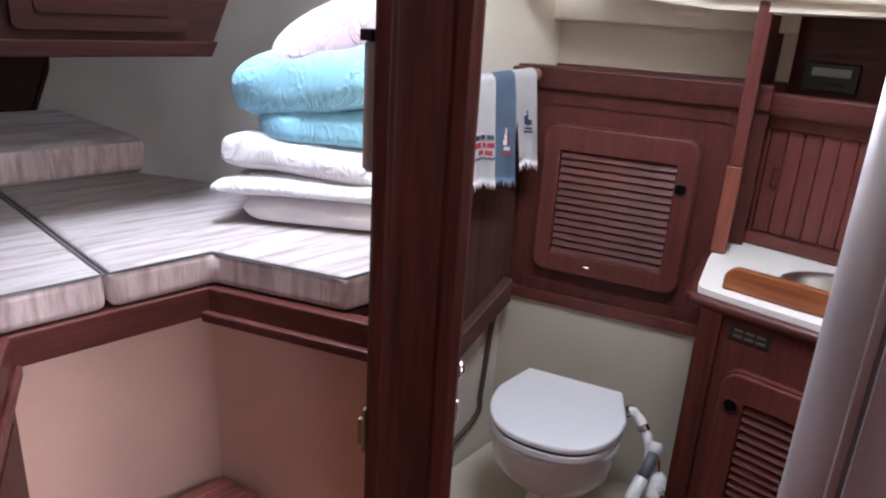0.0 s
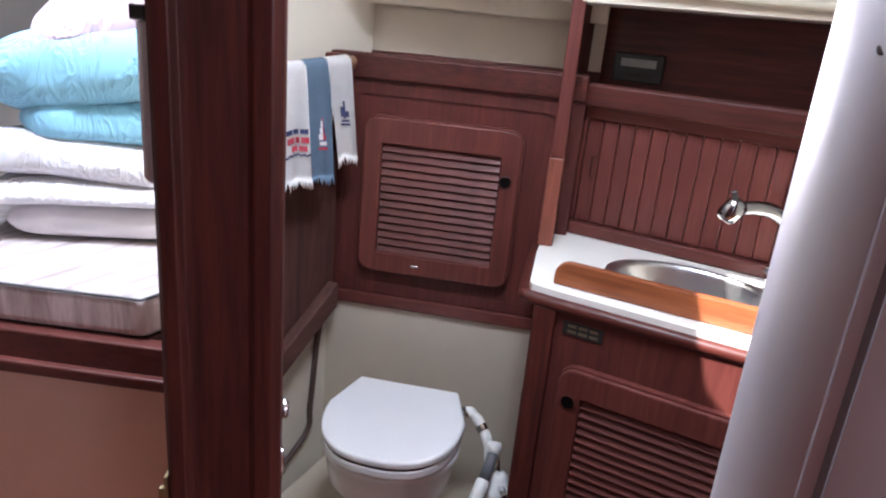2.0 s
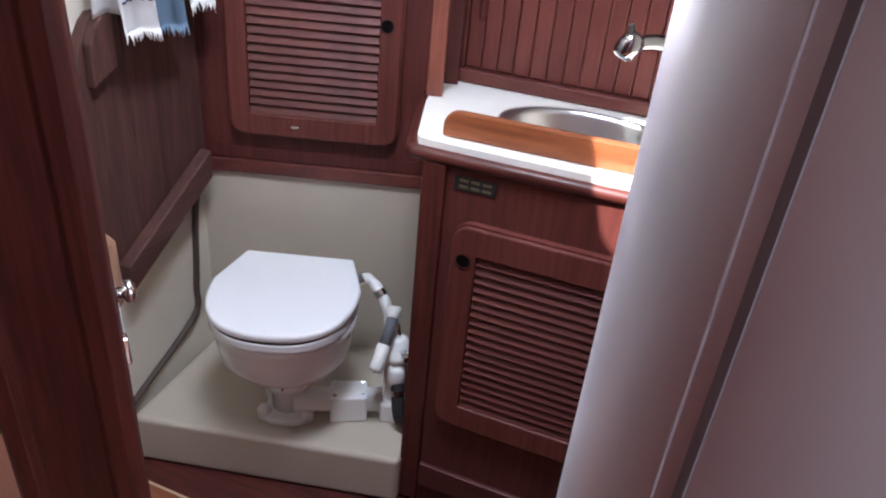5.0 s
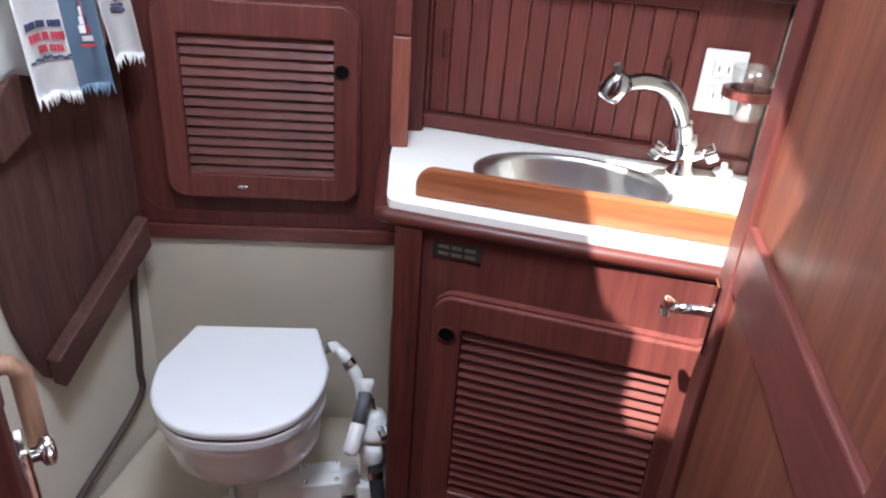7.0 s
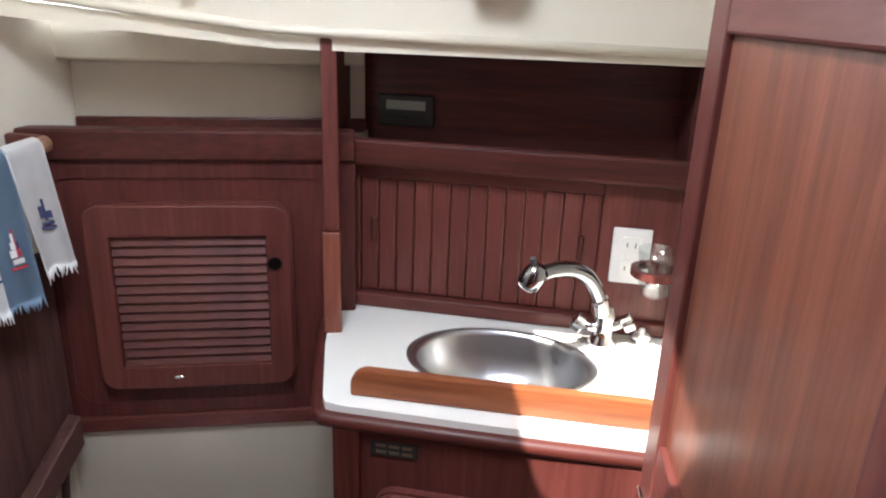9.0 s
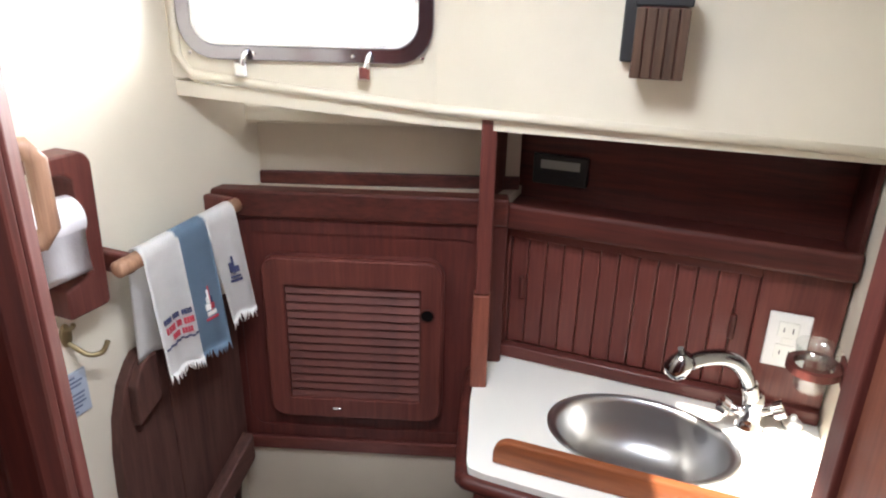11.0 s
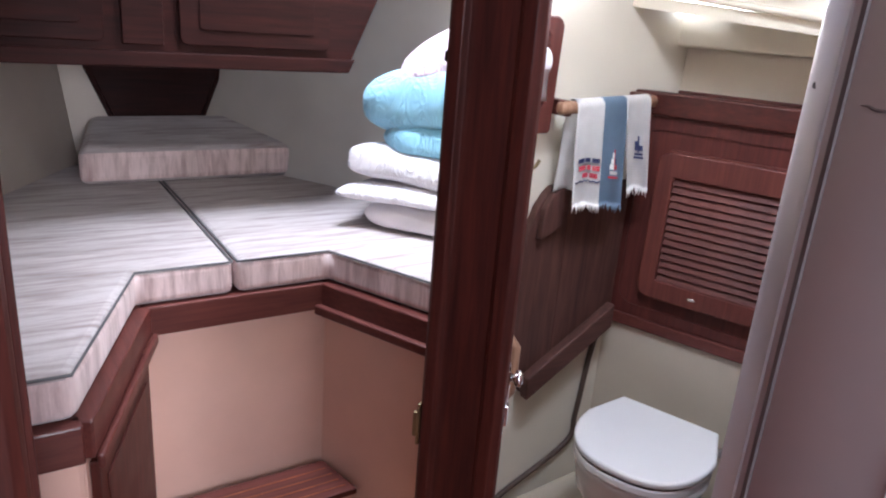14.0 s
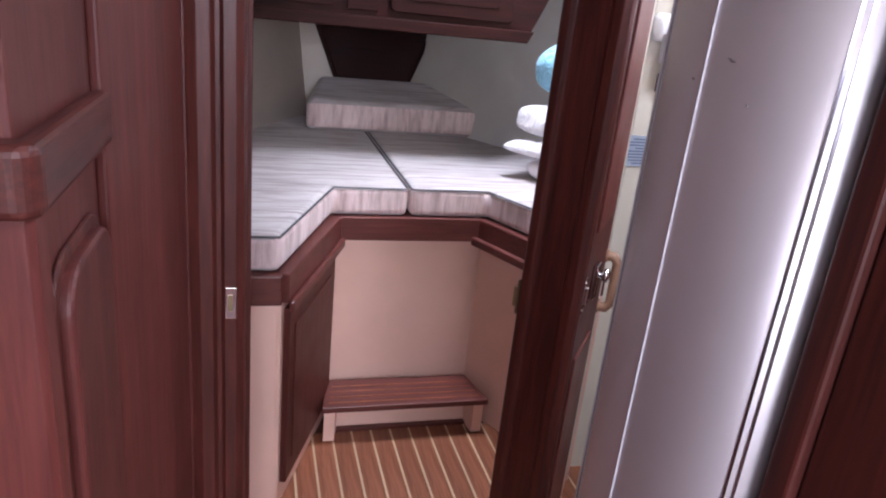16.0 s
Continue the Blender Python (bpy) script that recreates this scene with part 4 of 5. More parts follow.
part("bowl", moved(bm, TOI), CHINA, toilet, "", True)
foot = part("base", moved(prism(rounded(0.085, 0.215, -0.055, 0.055, 0.03, 4), 0.1255, 0.142, 0.004), TOI), PLASTIC, toilet)
for k in range(4):
    x, y = (0.112, 0.188)[k % 2], (-0.052, 0.052)[k // 2]
    part("lug", moved(lathe([(0.016, 0.1258), (0.017, 0.150), (0.012, 0.158)], 12), TOI @ Matrix.Translation((x, y, 0))), PLASTIC, foot, "", True)
for k in range(8):
    a = k * math.tau / 8
    part("bolt", moved(lathe([(0.0045, 0.232), (0.0045, 0.243)], 8), TOI @ Matrix.Translation((0.15 + 0.058 * math.cos(a), 0.058 * math.sin(a), 0))), CHROME, toilet)
part("waste_pipe", tube([(1.275, 0.755, 0.172), (1.325, 0.66, 0.172), (1.375, 0.565, 0.170)], 0.030, 16, False), PLASTIC, toilet, "", True)
part("flange", moved(box(-0.045, 0.045, -0.035, 0.035, 0.1256, 0.200, 0.005), pose(1.338, 0.640, 0, 0, 0, -62)), PLASTIC, toilet, "white bolted flange")
for k in range(4):
    q = pose(1.338, 0.640, 0, 0, 0, -62) @ Vector(((-0.034, 0.034)[k % 2], (-0.025, 0.025)[k // 2], 0.2))
    part("bolt", moved(lathe([(0.006, 0.0), (0.006, 0.004), (0.003, 0.006)], 8), Matrix.Translation(q)), CHROME, toilet)
pump = part("pump", moved(lathe([(0.045, 0.126), (0.045, 0.150), (0.033, 0.152), (0.033, 0.300), (0.042, 0.302), (0.042, 0.322), (0.024, 0.328), (0.022, 0.352), (0.010, 0.356)], 22), Matrix.Translation((1.395, 0.540, 0))), PLASTIC, toilet, "white piston pump", True)
part("pump_rod", tube([(1.395, 0.540, 0.35), (1.388, 0.545, 0.40)], 0.006, 8, False), CHROME, pump)
part("joint", tube([(1.412, 0.566, 0.424), (1.404, 0.563, 0.414), (1.390, 0.559, 0.404)], 0.018, 14, False, lambda t: 0.012 + 0.007 * math.sin(math.pi * (0.2 + 0.7 * t))), PLASTIC, pump, "yellowed white lever joint", True)
part("collar", tube([(1.392, 0.560, 0.406), (1.372, 0.557, 0.386), (1.346, 0.556, 0.360)], 0.0135, 14, False), GREYGRIP, pump, "grey ribbed lever sleeve", True)
grip = part("pump_handle", tube([(1.347, 0.556, 0.361), (1.343, 0.556, 0.357), (1.305, 0.556, 0.320), (1.300, 0.556, 0.315)], 0.016, 16, False, lambda t: 0.0125 if t in (0, 1) else 0.0165), PLASTIC, pump, "white hand grip", True)
part("end_screw", tube([(1.3008, 0.556, 0.3158), (1.2985, 0.556, 0.3135)], 0.0035, 8, False), BLACK, grip)
part("valve_lever", moved(box(-0.03, 0.03, -0.008, 0.008, 0.324, 0.336, 0.003), pose(1.375, 0.520, 0, 0, 0, 40)), CHROME, pump)
for dx, dy in ((0.03, 0.025), (-0.03, 0.02), (0.0, -0.032)):
    part("tie_bolt", tube([(1.395 + dx, 0.540 + dy, 0.15), (1.395 + dx, 0.540 + dy, 0.315)], 0.004, 8, False), CHROME, pump)
    part("bolt", moved(lathe([(0.007, 0.316), (0.007, 0.330)], 6), Matrix.Translation((1.395 + dx, 0.540 + dy, 0))), CHROME, pump)
part("pump_body", moved(box(-0.045, 0.045, -0.05, 0.04, 0.1256, 0.185, 0.008), pose(1.395, 0.535, 0, 0, 0, 20)), PLASTIC, pump)
hose = [(1.455, 0.700, 0.425), (1.468, 0.675, 0.440), (1.470, 0.650, 0.432), (1.455, 0.610, 0.400), (1.430, 0.580, 0.350), (1.410, 0.560, 0.318)]
part("flush_hose", tube(hose, 0.013, 12, True, lambda t: 0.0125 + 0.0016 * math.sin(t * 150)), PLASTIC, toilet, "white ribbed flush hose", True)
part("hose_clip", tube([(1.463, 0.686, 0.433), (1.469, 0.672, 0.441)], 0.016, 12, False), CHROME, toilet)
part("hose_clip", tube([(1.462, 0.630, 0.419), (1.457, 0.618, 0.409)], 0.016, 12, False), CHROME, toilet)
part("intake_hose", tube([(1.362, 0.526, 0.262), (1.346, 0.514, 0.222), (1.337, 0.504, 0.176), (1.346, 0.498, 0.149), (1.380, 0.505, 0.142), (1.425, 0.518, 0.142)], 0.0155, 14), RUBBER, toilet, "thick black rubber hose", True)
part("hose_clip", tube([(1.351, 0.518, 0.236), (1.346, 0.514, 0.224)], 0.0168, 14, False), CHROME, toilet)
part("spigot", moved(lathe([(0.020, 0.245), (0.022, 0.262), (0.022, 0.286), (0.016, 0.296)], 16), Matrix.Translation((1.364, 0.528, 0))), PLASTIC, toilet, "white hose spigot", True)

# ---- forward bulkhead of the head: folding leaf, rail, towels, paper holder ----
leaf = thing("folding_leaf", 1.25, 1.10, 0.47, "mahogany folding leaf with a curved edge on the bulkhead", "leaf")
edge = [(1.140, 0.470), (1.118, 0.520), (1.098, 0.600), (1.087, 0.690), (1.086, 0.780), (1.091, 0.860), (1.103, 0.935), (1.125, 0.995), (1.150, 1.030), (1.168, 1.045)]
part("plank", upright(edge + [(1.225, 1.045), (1.225, 0.520)], 1.094, 1.1195, 0.003), LEAF_W, leaf)
part("plank", upright([(1.2262, 0.521), (1.2262, 1.045), (1.438, 1.045), (1.438, 0.645)], 1.094, 1.1195, 0.003), LEAF_W, leaf)
part("bottom_batten", upright([(1.136, 0.464), (1.420, 0.632), (1.420, 0.700), (1.130, 0.528)], 1.062, 1.0935, 0.004), LEAF_X, leaf)
part("top_block", upright([(1.126, 0.915), (1.190, 0.945), (1.190, 1.045), (1.168, 1.045), (1.150, 1.030), (1.130, 0.995)], 1.072, 1.0935, 0.004), LEAF_W, leaf)
structure("liner_edging", tube([(1.425, 1.111, 0.62), (1.400, 1.111, 0.52), (1.380, 1.112, 0.33), (1.355, 1.112, 0.24), (1.12, 1.112, 0.130), (1.095, 1.112, 0.09), (1.085, 1.112, 0.0)], 0.008, 8), BROWNTRIM, "brown edging strip along the liner", "trim", True)

towel_rail = thing("towel_rail", 1.26, 1.05, 1.25, "round wooden towel rail on the bulkhead", "towel rail")
part("bar", tube([(1.105, 1.045, 1.245), (1.11, 1.045, 1.245), (1.13, 1.045, 1.246), (1.40, 1.052, 1.262), (1.425, 1.052, 1.263)], 0.015, 14, False, lambda t: 0.008 if t == 0 else 0.015), GRIP, towel_rail, "", True)
part("bracket", box(1.128, 1.150, 1.0455, 1.1195, 1.225, 1.262, 0.005), MAHOG, towel_rail)
part("bracket", box(1.405, 1.425, 1.0525, 1.1195, 1.240, 1.280, 0.005), MAHOG, towel_rail)


def towel(x0, x1, drop, mat, label, seed, skew):
    """A hand towel folded over the rail, with a fringe."""
    rng = random.Random(seed)
    o = thing("hand_towel", (x0 + x1) / 2, 1.04, 1.0, label, "towel", "towels on the rail")
    def fn(u, v):
        x = x0 + (x1 - x0) * u
        zt = 1.2465 + 0.06 * (x - 1.12)
        w = 0.005 * math.sin(u * 9 + seed) * (1 - abs(2 * v - 1) * 0.2)
        s = v * 2 - 1
        if abs(s) < 0.16:
            a = s / 0.16 * math.pi / 2
            return (x, 1.047 + 0.018 * math.sin(a) * 1.0, zt + 0.0185 * math.cos(a))
        f = (abs(s) - 0.16) / 0.84
        d = drop if s < 0 else drop * 0.9
        y = 1.047 - 0.0185 * (1 if s < 0 else -1) - (0.010 * f if s < 0 else -0.010 * f) + w * f * (1 if s < 0 else 0.4)
        return (x + skew * f * (1 if s < 0 else -0.3), y, zt - d * f + 0.006 * math.sin(u * 5) * f)
    part("cloth", sheet(fn, 14, 36, 0.0035), mat, o, "", True)
    fringe = []
    for k in range(16):
        u = (k + 0.5) / 16
        p = Vector(fn(u, 0.0))
        q = p + Vector((rng.uniform(-0.004, 0.006), rng.uniform(-0.003, 0.002), -rng.uniform(0.012, 0.022)))
        fringe.append(tube([p + Vector((0, 0, 0.003)), (p + q) / 2 + Vector((rng.uniform(-0.002, 0.002), 0, 0)), q], 0.0024, 5, False, lambda t: 0.0026 - 0.0018 * t))
    part("fringe", joined(*fringe), mat, o, "", True)
    return o, fn


tw, fn = towel(1.150, 1.236, 0.235, TOWELW, "white hand towel with red embroidery and fringe", 3, 0.012)


def stitch(fnc, u0, u1, v0, v1):
    pts = [Vector(fnc(u, v)) for u, v in ((u0, v0), (u1, v0), (u1, v1), (u0, v1))]
    bm = bmesh.new()
    a = [bm.verts.new(p + Vector((0, -0.0026, 0))) for p in pts]
    b = [bm.verts.new(p + Vector((0, -0.0046, 0))) for p in pts]
    bm.faces.new(a), bm.faces.new(b)
    for i in range(4):
        bm.faces.new((a[i], a[(i + 1) % 4], b[(i + 1) % 4], b[i]))
    return bm


for row, (v, h, bars, mat) in enumerate(((0.185, 0.018, ((0.10, 0.32), (0.36, 0.58), (0.64, 0.90)), NAVY), (0.150, 0.022, ((0.12, 0.40), (0.46, 0.60), (0.66, 0.92)), RED), (0.118, 0.020, ((0.26, 0.52), (0.58, 0.84)), RED))):
    for u0, u1 in bars:
        for q in range(4):
            a = u0 + (u1 - u0) * q / 4
            part("embroidery", stitch(fn, a, a + (u1 - u0) / 4 * 0.62, v, v + h), mat, tw)
for q in range(10):
    u = 0.04 + 0.092 * q
    part("embroidery", stitch(fn, u, u + 0.075, 0.098 + 0.004 * (q % 2), 0.104 + 0.004 * (q % 2)), NAVY, tw)
tw, fn = towel(1.232, 1.312, 0.245, TOWELB, "slate blue hand towel with embroidered boat and fringe", 7, 0.016)
for u0, u1, v0, v1, mat in ((0.36, 0.70, 0.128, 0.142, TOWELW), (0.50, 0.53, 0.145, 0.235, RED), (0.34, 0.49, 0.150, 0.172, TOWELW), (0.39, 0.49, 0.174, 0.196, TOWELW), (0.44, 0.49, 0.198, 0.222, TOWELW), (0.55, 0.66, 0.150, 0.170, RED), (0.55, 0.61, 0.172, 0.195, NAVY), (0.30, 0.76, 0.112, 0.120, RED)):
    part("embroidery", stitch(fn, u0, u1, v0, v1), mat, tw)
tw, fn = towel(1.308, 1.392, 0.215, TOWELW, "white hand towel with grey embroidery and fringe", 5, 0.030)
for u0, u1, v0, v1 in ((0.30, 0.62, 0.150, 0.160), (0.34, 0.60, 0.166, 0.176), (0.44, 0.48, 0.180, 0.260), (0.50, 0.60, 0.188, 0.215), (0.34, 0.42, 0.190, 0.235)):
    part("embroidery", stitch(fn, u0, u1, v0, v1), NAVY, tw)

paper = thing("paper_holder", 1.07, 1.10, 1.18, "varnished mahogany paper holder with a white roll", "paper holder")
cee = [(1.030, 1.183), (1.102, 1.183), (1.108, 1.190), (1.116, 1.425), (1.110, 1.437), (1.098, 1.445), (1.030, 1.445), (1.030, 1.418), (1.066, 1.414), (1.078, 1.402), (1.080, 1.262), (1.072, 1.246), (1.052, 1.238), (1.030, 1.232)]
part("frame", upright(cee, 1.068, 1.1195, 0.004), MAHOG, paper)
part("roll", moved(lathe([(0.016, -0.045), (0.034, -0.045), (0.034, 0.045), (0.016, 0.045)], 28), pose(1.030, 1.084, 1.345, 0, 90, 0)), LINEN, paper, "white paper roll", True)
part("hanging_sheet", sheet(lambda u, v: (0.986 + 0.086 * u, 1.0515 + 0.004 * math.sin(3 * v), 1.345 - 0.085 * v), 2, 8, 0.001), LINEN, paper, "", True)

hook = thing("coat_hook", 1.05, 1.11, 1.13, "old brass double coat hook on the bulkhead", "hook")
part("plate", moved(lathe([(0.011, 0), (0.011, 0.003), (0.008, 0.005)], 16, 1, 2.0), pose(1.050, YB - 0.0005, 1.136, 90, 0, 0)), BRASS, hook, "", True)
part("upper_prong", tube([(1.050, 1.115, 1.122), (1.058, 1.085, 1.104), (1.074, 1.070, 1.104), (1.084, 1.064, 1.122)], 0.0045, 8), BRASS, hook, "", True)
part("lower_prong", tube([(1.050, 1.115, 1.150), (1.048, 1.098, 1.156), (1.046, 1.090, 1.164)], 0.0045, 8), BRASS, hook, "", True)

sign = tagged(part("instruction_plate", box(0.974, 1.070, 1.1155, 1.1196, 0.982, 1.066, 0.001), PLATE), "blue-grey instruction plate with fine print on the bulkhead", "sign")
for k in range(9):
    w = (0.05, 0.078, 0.07, 0.03, 0.078, 0.074, 0.078, 0.06, 0.04)[k]
    part("print_line", box(1.022 - w / 2, 1.022 + w / 2, 1.1148, 1.1156, 1.055 - 0.0082 * k, 1.0582 - 0.0082 * k, 0), INK, sign)


def grab_handle(x, y, z0, z1, label):
    """A bent wooden grab handle standing off the partition."""
    o = thing("grab_handle", x, y, z0, label, "handle", "grab handles")
    m = frame_at(x, y, 0.56, 0.83)
    pts = [(0.0, 0.0, z0), (0.0, -0.021, z0), (0.0, -0.031, z0 + 0.014), (0.0, -0.031, z1 - 0.014), (0.0, -0.021, z1), (0.0, 0.0, z1)]
    part("grip", moved(tube(pts, 0.0115, 12, False), m), GRIP, o, "", True)
    for z in (z0, z1):
        part("foot", moved(lathe([(0.017, 0), (0.017, 0.006), (0.014, 0.010)], 14), m @ pose(0, 0.002, z, 90, 0, 0)), GRIP, o, "", True)
    return o


grab_handle(0.757, 0.740, 0.745, 0.865, "worn pale wooden grab handle by the latch")
grab_handle(0.818, 0.840, 1.430, 1.535, "worn pale wooden grab handle high on the partition")
latch = thing("rim_latch", 0.668, 0.60, 0.84, "chrome rim latch on the partition edge", "latch")
part("case", moved(box(-0.018, 0.018, -0.012, -0.0005, 0.835, 0.905, 0.003), frame_at(0.652, 0.590, 0.154, 0.2)), CHROME, latch)
part("knob", moved(lathe([(0.007, 0), (0.007, 0.006), (0.013, 0.009), (0.014, 0.016), (0.008, 0.020)], 18), frame_at(0.652, 0.590, 0.154, 0.2) @ pose(0, -0.012, 0.885, 90, 0, 0)), CHROME, latch, "", True)

# ---- forward berth ----
CX = 0.49
berth = thing("v_berth", 0.49, 1.5, 0, "berth base with mahogany fascia and pale painted fronts", "berth")
line = [(-0.80, 1.035), (0.085, 1.035), (0.268, 1.515), (0.738, 1.515), (0.942, 1.050)]


def along(a, b, z0, z1, t0, t1, bev=0.002):
    """A board between two plan points; t is the depth behind (+) or before (-) the line."""
    v = Vector(b) - Vector(a)
    return moved(box(0.0008, v.length - 0.0008, t0, t1, z0, z1, bev), frame_at(a[0], a[1], v.x, v.y))


for i, (a, b) in enumerate(zip(line, line[1:])):
    part("front_panel", along(a, b, -0.008, 0.622, 0.006, 0.024, 0.001), PEACH, berth, "pale peach painted front")
    part("fascia", along(a, b, 0.6225, 0.700, -0.016, 0.024, 0.004), MAHOG_X if i in (0, 2) else MAHOG_Y, berth, "varnished mahogany fascia")
for x, y in line[2:4]:
    part("corner_post", prism([(x - 0.02, y + 0.0255), (x + 0.02, y + 0.0255), (x + 0.02, y + 0.045), (x - 0.02, y + 0.045)], -0.008, 0.622, 0.001), PEACH, berth)
part("batten", along(line[3], line[4], 0.612, 0.640, -0.038, -0.0165, 0.005), MAHOG_Y, berth, "lower mahogany finger rail")
part("batten", along(line[1], line[2], 0.600, 0.630, -0.030, -0.0165, 0.005), MAHOG_Y, berth)
ld = part("locker_door", along((0.095, 1.060), (0.252, 1.472), 0.075, 0.596, -0.012, 0.0055, 0.003), MAHOG_D, berth, "mahogany locker door in the berth front")
part("panel", along((0.110, 1.099), (0.237, 1.433), 0.13, 0.54, -0.016, -0.0122, 0.003), MAHOG_D, ld)
part("top_board", prism([(-0.78, 1.06), (0.075, 1.06), (0.262, 1.54), (0.742, 1.54), (0.90, 1.165), (1.60, 1.165), (0.80, 2.80), (0.18, 2.80)], 0.672, 0.699, 0), MAHOG_X, berth)


def cushion(pts, z0, z1, label, welt_pts=None, puff=0.0, parent_name="berth_cushion", bev=0.021):
    """A boxed foam cushion with welted edges."""
    cx, cy = sum(p[0] for p in pts) / len(pts), sum(p[1] for p in pts) / len(pts)
    o = thing(parent_name, cx, cy, z0, label, "cushion", "berth cushions")
    bm = prism(pts, z0, z1, bev, 3)
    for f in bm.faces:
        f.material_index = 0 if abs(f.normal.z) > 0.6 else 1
    body = part("body", bm, [FAB_TOP, FAB_SIDE_LIT], o, "", True)
    for f in body.data.polygons:
        f.use_smooth = f.area < 0.004
    loop = [(x + (cx - x) * 0.006, y + (cy - y) * 0.006) for x, y in (welt_pts or pts)]
    for z in (z1 - 0.004,):
        part("welt", tube([(x, y, z) for x, y in loop] + ([(loop[0][0], loop[0][1], z)] if not welt_pts else []), 0.0032, 6, False), WELT, o, "dark piped welt", True)
    return o


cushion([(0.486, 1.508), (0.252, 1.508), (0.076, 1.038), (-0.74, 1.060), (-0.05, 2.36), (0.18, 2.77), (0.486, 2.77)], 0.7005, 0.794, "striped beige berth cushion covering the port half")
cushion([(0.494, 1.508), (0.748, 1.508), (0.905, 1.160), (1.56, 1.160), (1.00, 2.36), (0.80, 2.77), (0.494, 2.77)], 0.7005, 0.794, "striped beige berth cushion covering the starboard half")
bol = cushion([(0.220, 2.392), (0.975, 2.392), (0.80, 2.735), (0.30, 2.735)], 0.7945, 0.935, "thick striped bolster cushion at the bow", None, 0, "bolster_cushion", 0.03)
for v in bol.children[0].data.vertices:
    if v.co.z > 0.86:
        v.co.z += 0.16 * (v.co.y - 2.392) - 0.9 * max(0.0, abs(v.co.x - 0.5975) - 0.22) ** 2
bol_welt = bol.children[1]
bpy.data.objects.remove(bol_welt)
structure("hull_batten", tube([(-0.58, 1.42, 0.80), (-0.02, 2.40, 0.83), (0.20, 2.80, 0.85)], 0.012, 8, False), WELT, "grey piping along the hull lining", "trim", True)

# step and sole
step = thing("berth_step", 0.5, 1.39, 0, "low mahogany step with grooved tread before the berth", "step")
part("tread", prism([(0.226, 1.322), (0.772, 1.322), (0.735, 1.488), (0.258, 1.488)], 0.112, 0.132, 0.003), MAHOG_X, step)
for k in range(4):
    y = 1.348 + 0.032 * k
    part("groove_strip", box(0.252 + 0.006 * k, 0.748 - 0.007 * k, y, y + 0.004, 0.1321, 0.1336, 0.0005), TEAK, step)
part("riser", box(0.262, 0.738, 1.405, 1.42, 0.001, 0.1115, 0.001), PEACH, step)
part("bearer", prism([(0.235, 1.335), (0.270, 1.335), (0.285, 1.404), (0.262, 1.404)], 0.001, 0.1115, 0.001), PEACH, step)
part("bearer", prism([(0.728, 1.335), (0.762, 1.335), (0.742, 1.404), (0.718, 1.404)], 0.001, 0.1115, 0.001), PEACH, step)
part("margin_board", box(0.258, 0.742, 1.385, 1.4045, -0.0115, 0.010, 0.002), MAHOG_X, sole)
first_teak = first_holly = None
for k in range(-7, 12):
    x = 0.208 + 0.0640 * k + 0.064
    for w, off, mat, nm in ((0.0570, 0.0, SOLE, "plank"), (0.0062, 0.0574, HOLLY, "holly_strip")):
        src = first_teak if nm == "plank" else first_holly
        if src is None:
            ob = part(nm, box(x + off, x + off + w, -0.72, 1.384, -0.0115, 0.0 if nm == "plank" else 0.0004, 0.0008, 1), mat, sole)
            if nm == "plank":
                first_teak, x_teak = ob, x
            else:
                first_holly, x_holly = ob, x
        else:
            ob = src.copy()
            scene.collection.objects.link(ob)
            ob.location.x += x - (x_teak if nm == "plank" else x_holly)

# lockers over the berth
over = thing("overhead_locker", 0.45, 1.95, 1.24, "mahogany locker under the deck over the berth, darkened for shade", "locker")
part("body", upright([(-0.75, 1.26), (0.93, 1.26), (1.06, 1.55), (-0.75, 1.55)], 1.815, 2.25, 0.002), DARKENED, over)
part("bottom_rail", upright([(-0.75, 1.245), (0.925, 1.245), (0.945, 1.285), (-0.75, 1.285)], 1.796, 1.8145, 0.004), DARKENED, over)
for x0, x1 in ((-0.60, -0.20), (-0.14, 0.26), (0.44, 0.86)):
    d = part("locker_door", upright(rounded(x0, x1, 1.305, 1.535, 0.02, 4), 1.797, 1.8145, 0.003), DARKENED, over)
    part("panel", upright(rounded(x0 + 0.05, x1 - 0.05, 1.345, 1.495, 0.012, 4), 1.792, 1.7968, 0.002), DARKENED, d)
part("divider", box(0.30, 0.40, 1.798, 1.8145, 1.30, 1.545, 0.003), DARKENED, over)
structure("locker_cornice", box(-0.8, 1.20, 1.78, 2.25, 1.551, 1.59, 0.006), CREAM, "cream moulding above the overhead locker", "trim")
structure("deck_fascia", box(-1.1, 1.45, 1.80, 1.84, 1.5905, TOP, 0.001), CREAM, "cream moulded face above the locker", "wall")
hatch = thing("chain_locker_hatch", 0.52, 2.6, 1.0, "dark wooden chain locker hatch at the bow", "hatch")
part("panel", upright([(0.402, 0.941), (0.699, 0.941), (0.811, 1.223), (0.287, 1.223)], 2.75, 2.78, 0.004), DARKENED, hatch)
part("frame", upright([(0.388, 0.936), (0.401, 0.936), (0.286, 1.23), (0.268, 1.23)], 2.745, 2.79, 0.003), DARKENED, hatch)
part("frame", upright([(0.700, 0.936), (0.714, 0.936), (0.830, 1.23), (0.812, 1.23)], 2.745, 2.79, 0.003), DARKENED, hatch)
structure("wall_bow", box(-0.6, 1.6, 2.791, 2.81, 0.6, TOP, 0), VINYL, "vinyl lined bow bulkhead", "wall")


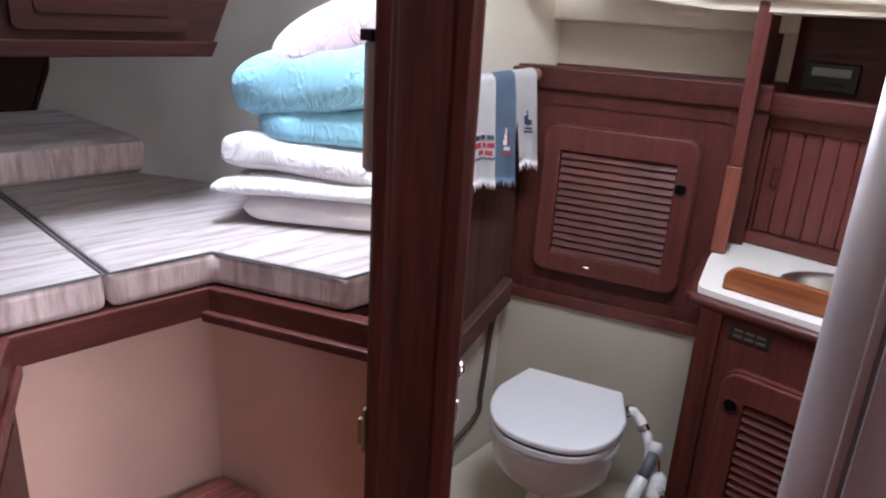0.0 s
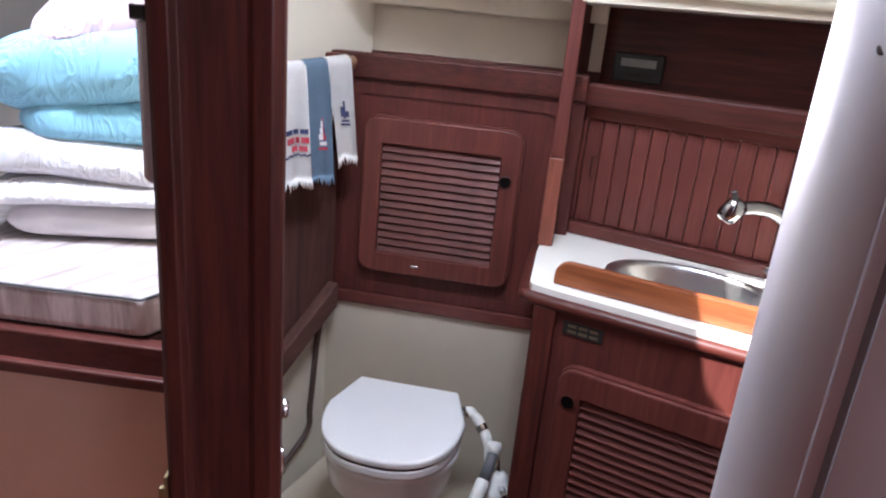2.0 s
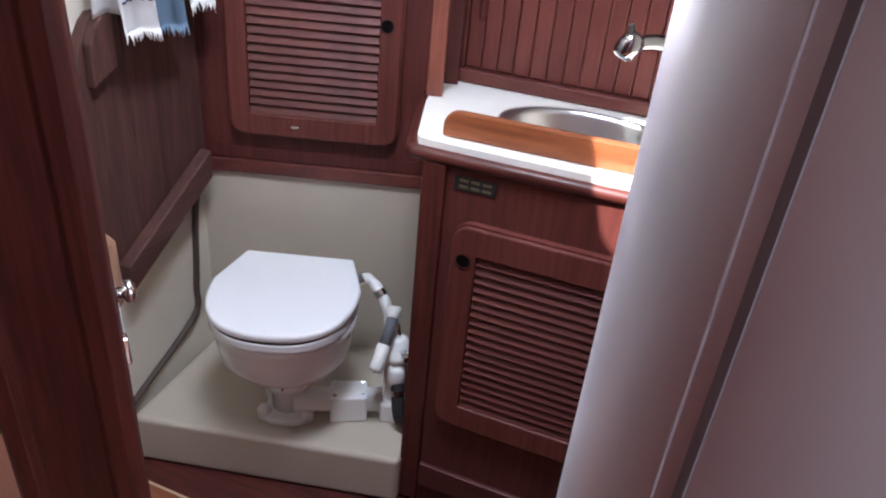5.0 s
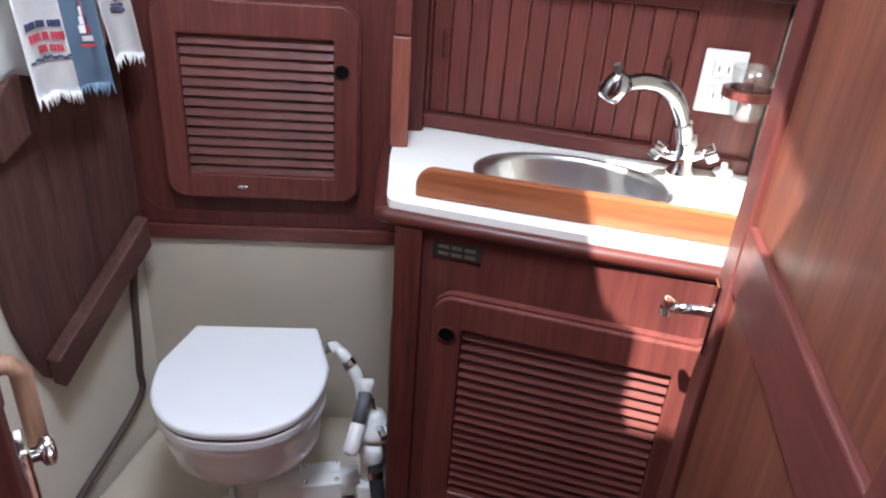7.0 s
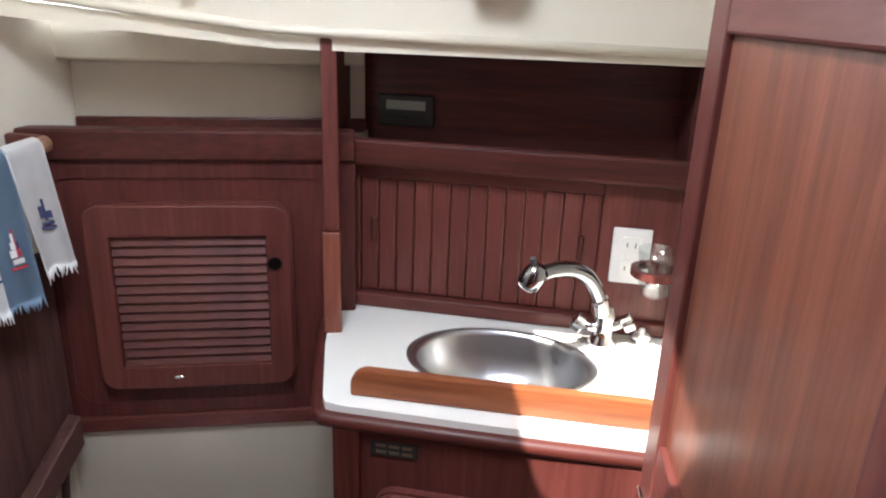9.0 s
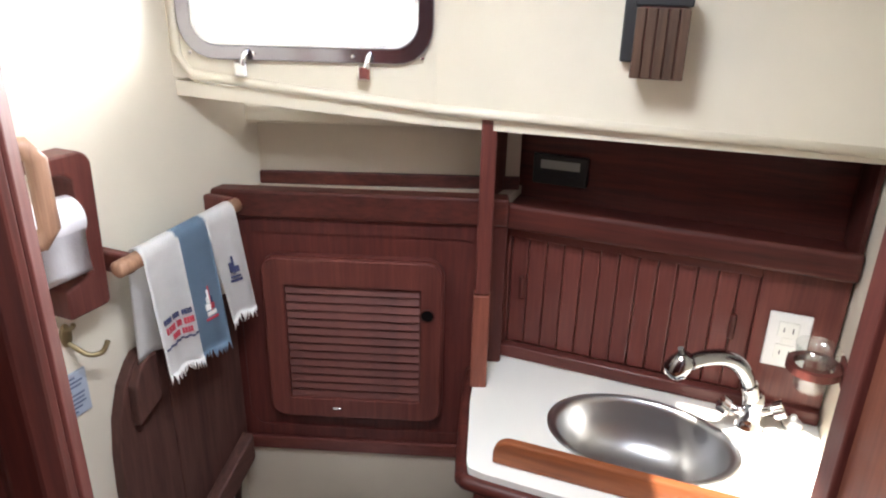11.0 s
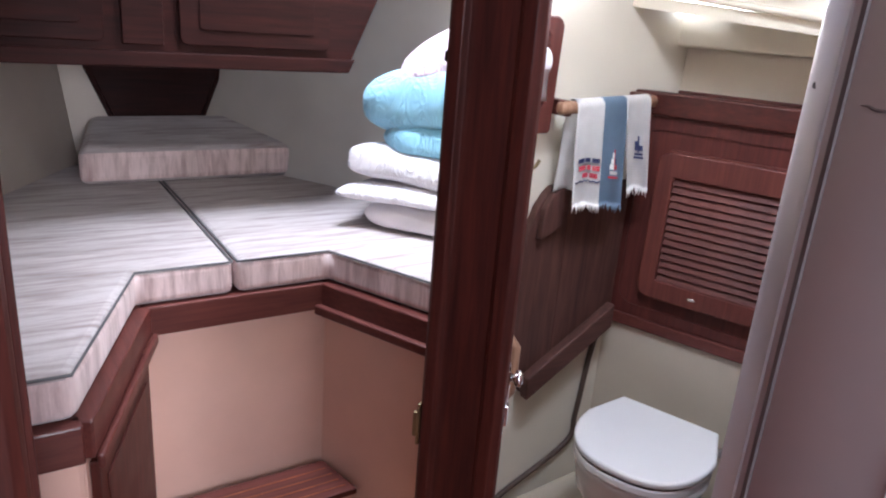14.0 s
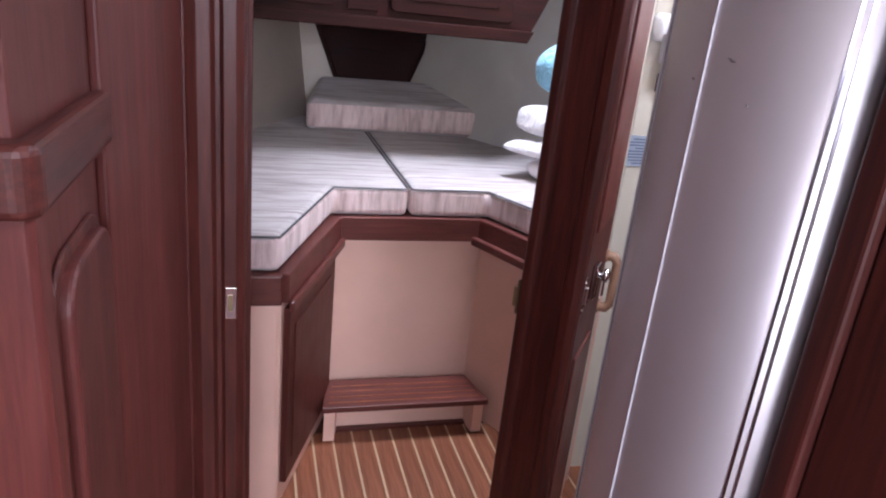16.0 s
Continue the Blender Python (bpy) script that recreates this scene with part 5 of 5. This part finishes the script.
# ---- bedding stacked on the berth ----
def folded(name, label, cx, cy, z0, h, w, d, mat, turn, seed, folds=2, plump=0.5, cat="bedding", tilt=0):
    """A folded, slightly sagging piece of bedding with creases."""
    o = thing(name, cx, cy, z0, label, cat, "folded bedding")
    ph = seed * 1.7
    nu, nv = 110, 30
    def fn(u, v):
        a = u * math.tau
        b = (v - 0.5) * math.pi
        ca, sa = math.cos(a), math.sin(a)
        e = 0.30
        rx = math.copysign(abs(ca) ** e, ca)
        ry = math.copysign(abs(sa) ** e, sa)
        k = abs(math.cos(b)) ** (0.30 + 0.35 * plump)
        x, y = rx * w / 2 * k, ry * d / 2 * k
        z = math.copysign(abs(math.sin(b)) ** 0.75, b) * h / 2
        wob = 0.5 + 0.5 * noise.noise(Vector((x * 9 + ph, y * 9, z * 14 + ph)))
        crease = noise.noise(Vector((x * 7 + ph, y * 7, z * 40 / max(folds, 1) + ph))) * 0.016 - 0.012 * max(0.0, noise.noise(Vector((x * 14 + ph, y * 14, z * 5)))) ** 0.6 * min(1.0, plump)
        f = 1 + 0.05 * (wob - 0.5) + (0.16 * (abs(ca * sa) * 2) ** 4 * plump if name == "pillow" else 0.0)
        sag = 0.10 * h * noise.noise(Vector((x * 6, y * 6, ph)))
        lift = 0.0 if b < 0 else 1.0
        return Vector((x * f + crease * ca, y * f + crease * sa, h / 2 + z + lift * sag * 1.2))
    bm = bmesh.new()
    g = [[bm.verts.new(fn(i / nu, j / nv)) for j in range(nv + 1)] for i in range(nu)]
    for i in range(nu):
        for j in range(nv):
            bm.faces.new((g[i][j], g[(i + 1) % nu][j], g[(i + 1) % nu][j + 1], g[i][j + 1]))
    bmesh.ops.remove_doubles(bm, verts=bm.verts[:], dist=0.0006)
    part("body", moved(bm, pose(cx, cy, z0, 0, tilt, turn)), mat, o, "", True)
    return o


BT = -53
folded("folded_blanket", "smooth white folded blanket at the bottom of the stack", 1.205, 1.590, 0.7945, 0.085, 0.50, 0.36, BLANKET, BT, 2, 1, 0.12, "blanket")
folded("pillow", "white pillow lying flat in the stack", 1.185, 1.600, 0.874, 0.070, 0.53, 0.40, COTTON, BT, 5, 1, 1.0)
folded("pillow", "crumpled white pillow bulging in the stack", 1.190, 1.600, 0.925, 0.118, 0.52, 0.38, COTTON, BT, 8, 2, 0.9, "bedding", 5)
folded("folded_duvet", "folded sky blue duvet in the stack", 1.230, 1.580, 1.018, 0.116, 0.45, 0.36, BLUE, BT, 11, 2, 0.5, "duvet")
folded("folded_duvet", "plump sky blue duvet near the top", 1.215, 1.585, 1.112, 0.200, 0.52, 0.38, BLUE, BT, 14, 3, 0.65, "duvet", -11)
folded("folded_duvet", "pale pink duvet slumped over the top of the stack", 1.300, 1.530, 1.235, 0.200, 0.48, 0.40, PINK, BT, 17, 3, 0.7, "duvet", -24)

blind = thing("roller_blind", 0.597, 0.70, 1.178, "rolled white blind hanging beside the post on a black clip", "blind")
part("roll", moved(tube([(0, 0, 1.178), (0, 0, 1.184), (0, 0, 1.354), (0, 0, 1.360)], 0.02, 14, False, lambda t: 0.012 if t in (0, 1) else 0.0175), Matrix.Translation((0.599, 0.703, 0))), LINEN, blind, "", True)
part("clip", box(0.578, 0.607, 0.690, 0.716, 1.358, 1.374, 0.002), BLACK, blind, "black clip")
part("hanger", tube([(0.599, 0.703, 1.358), (0.599, 0.704, TOP - 0.002)], 0.003, 6, False), BLACK, blind)
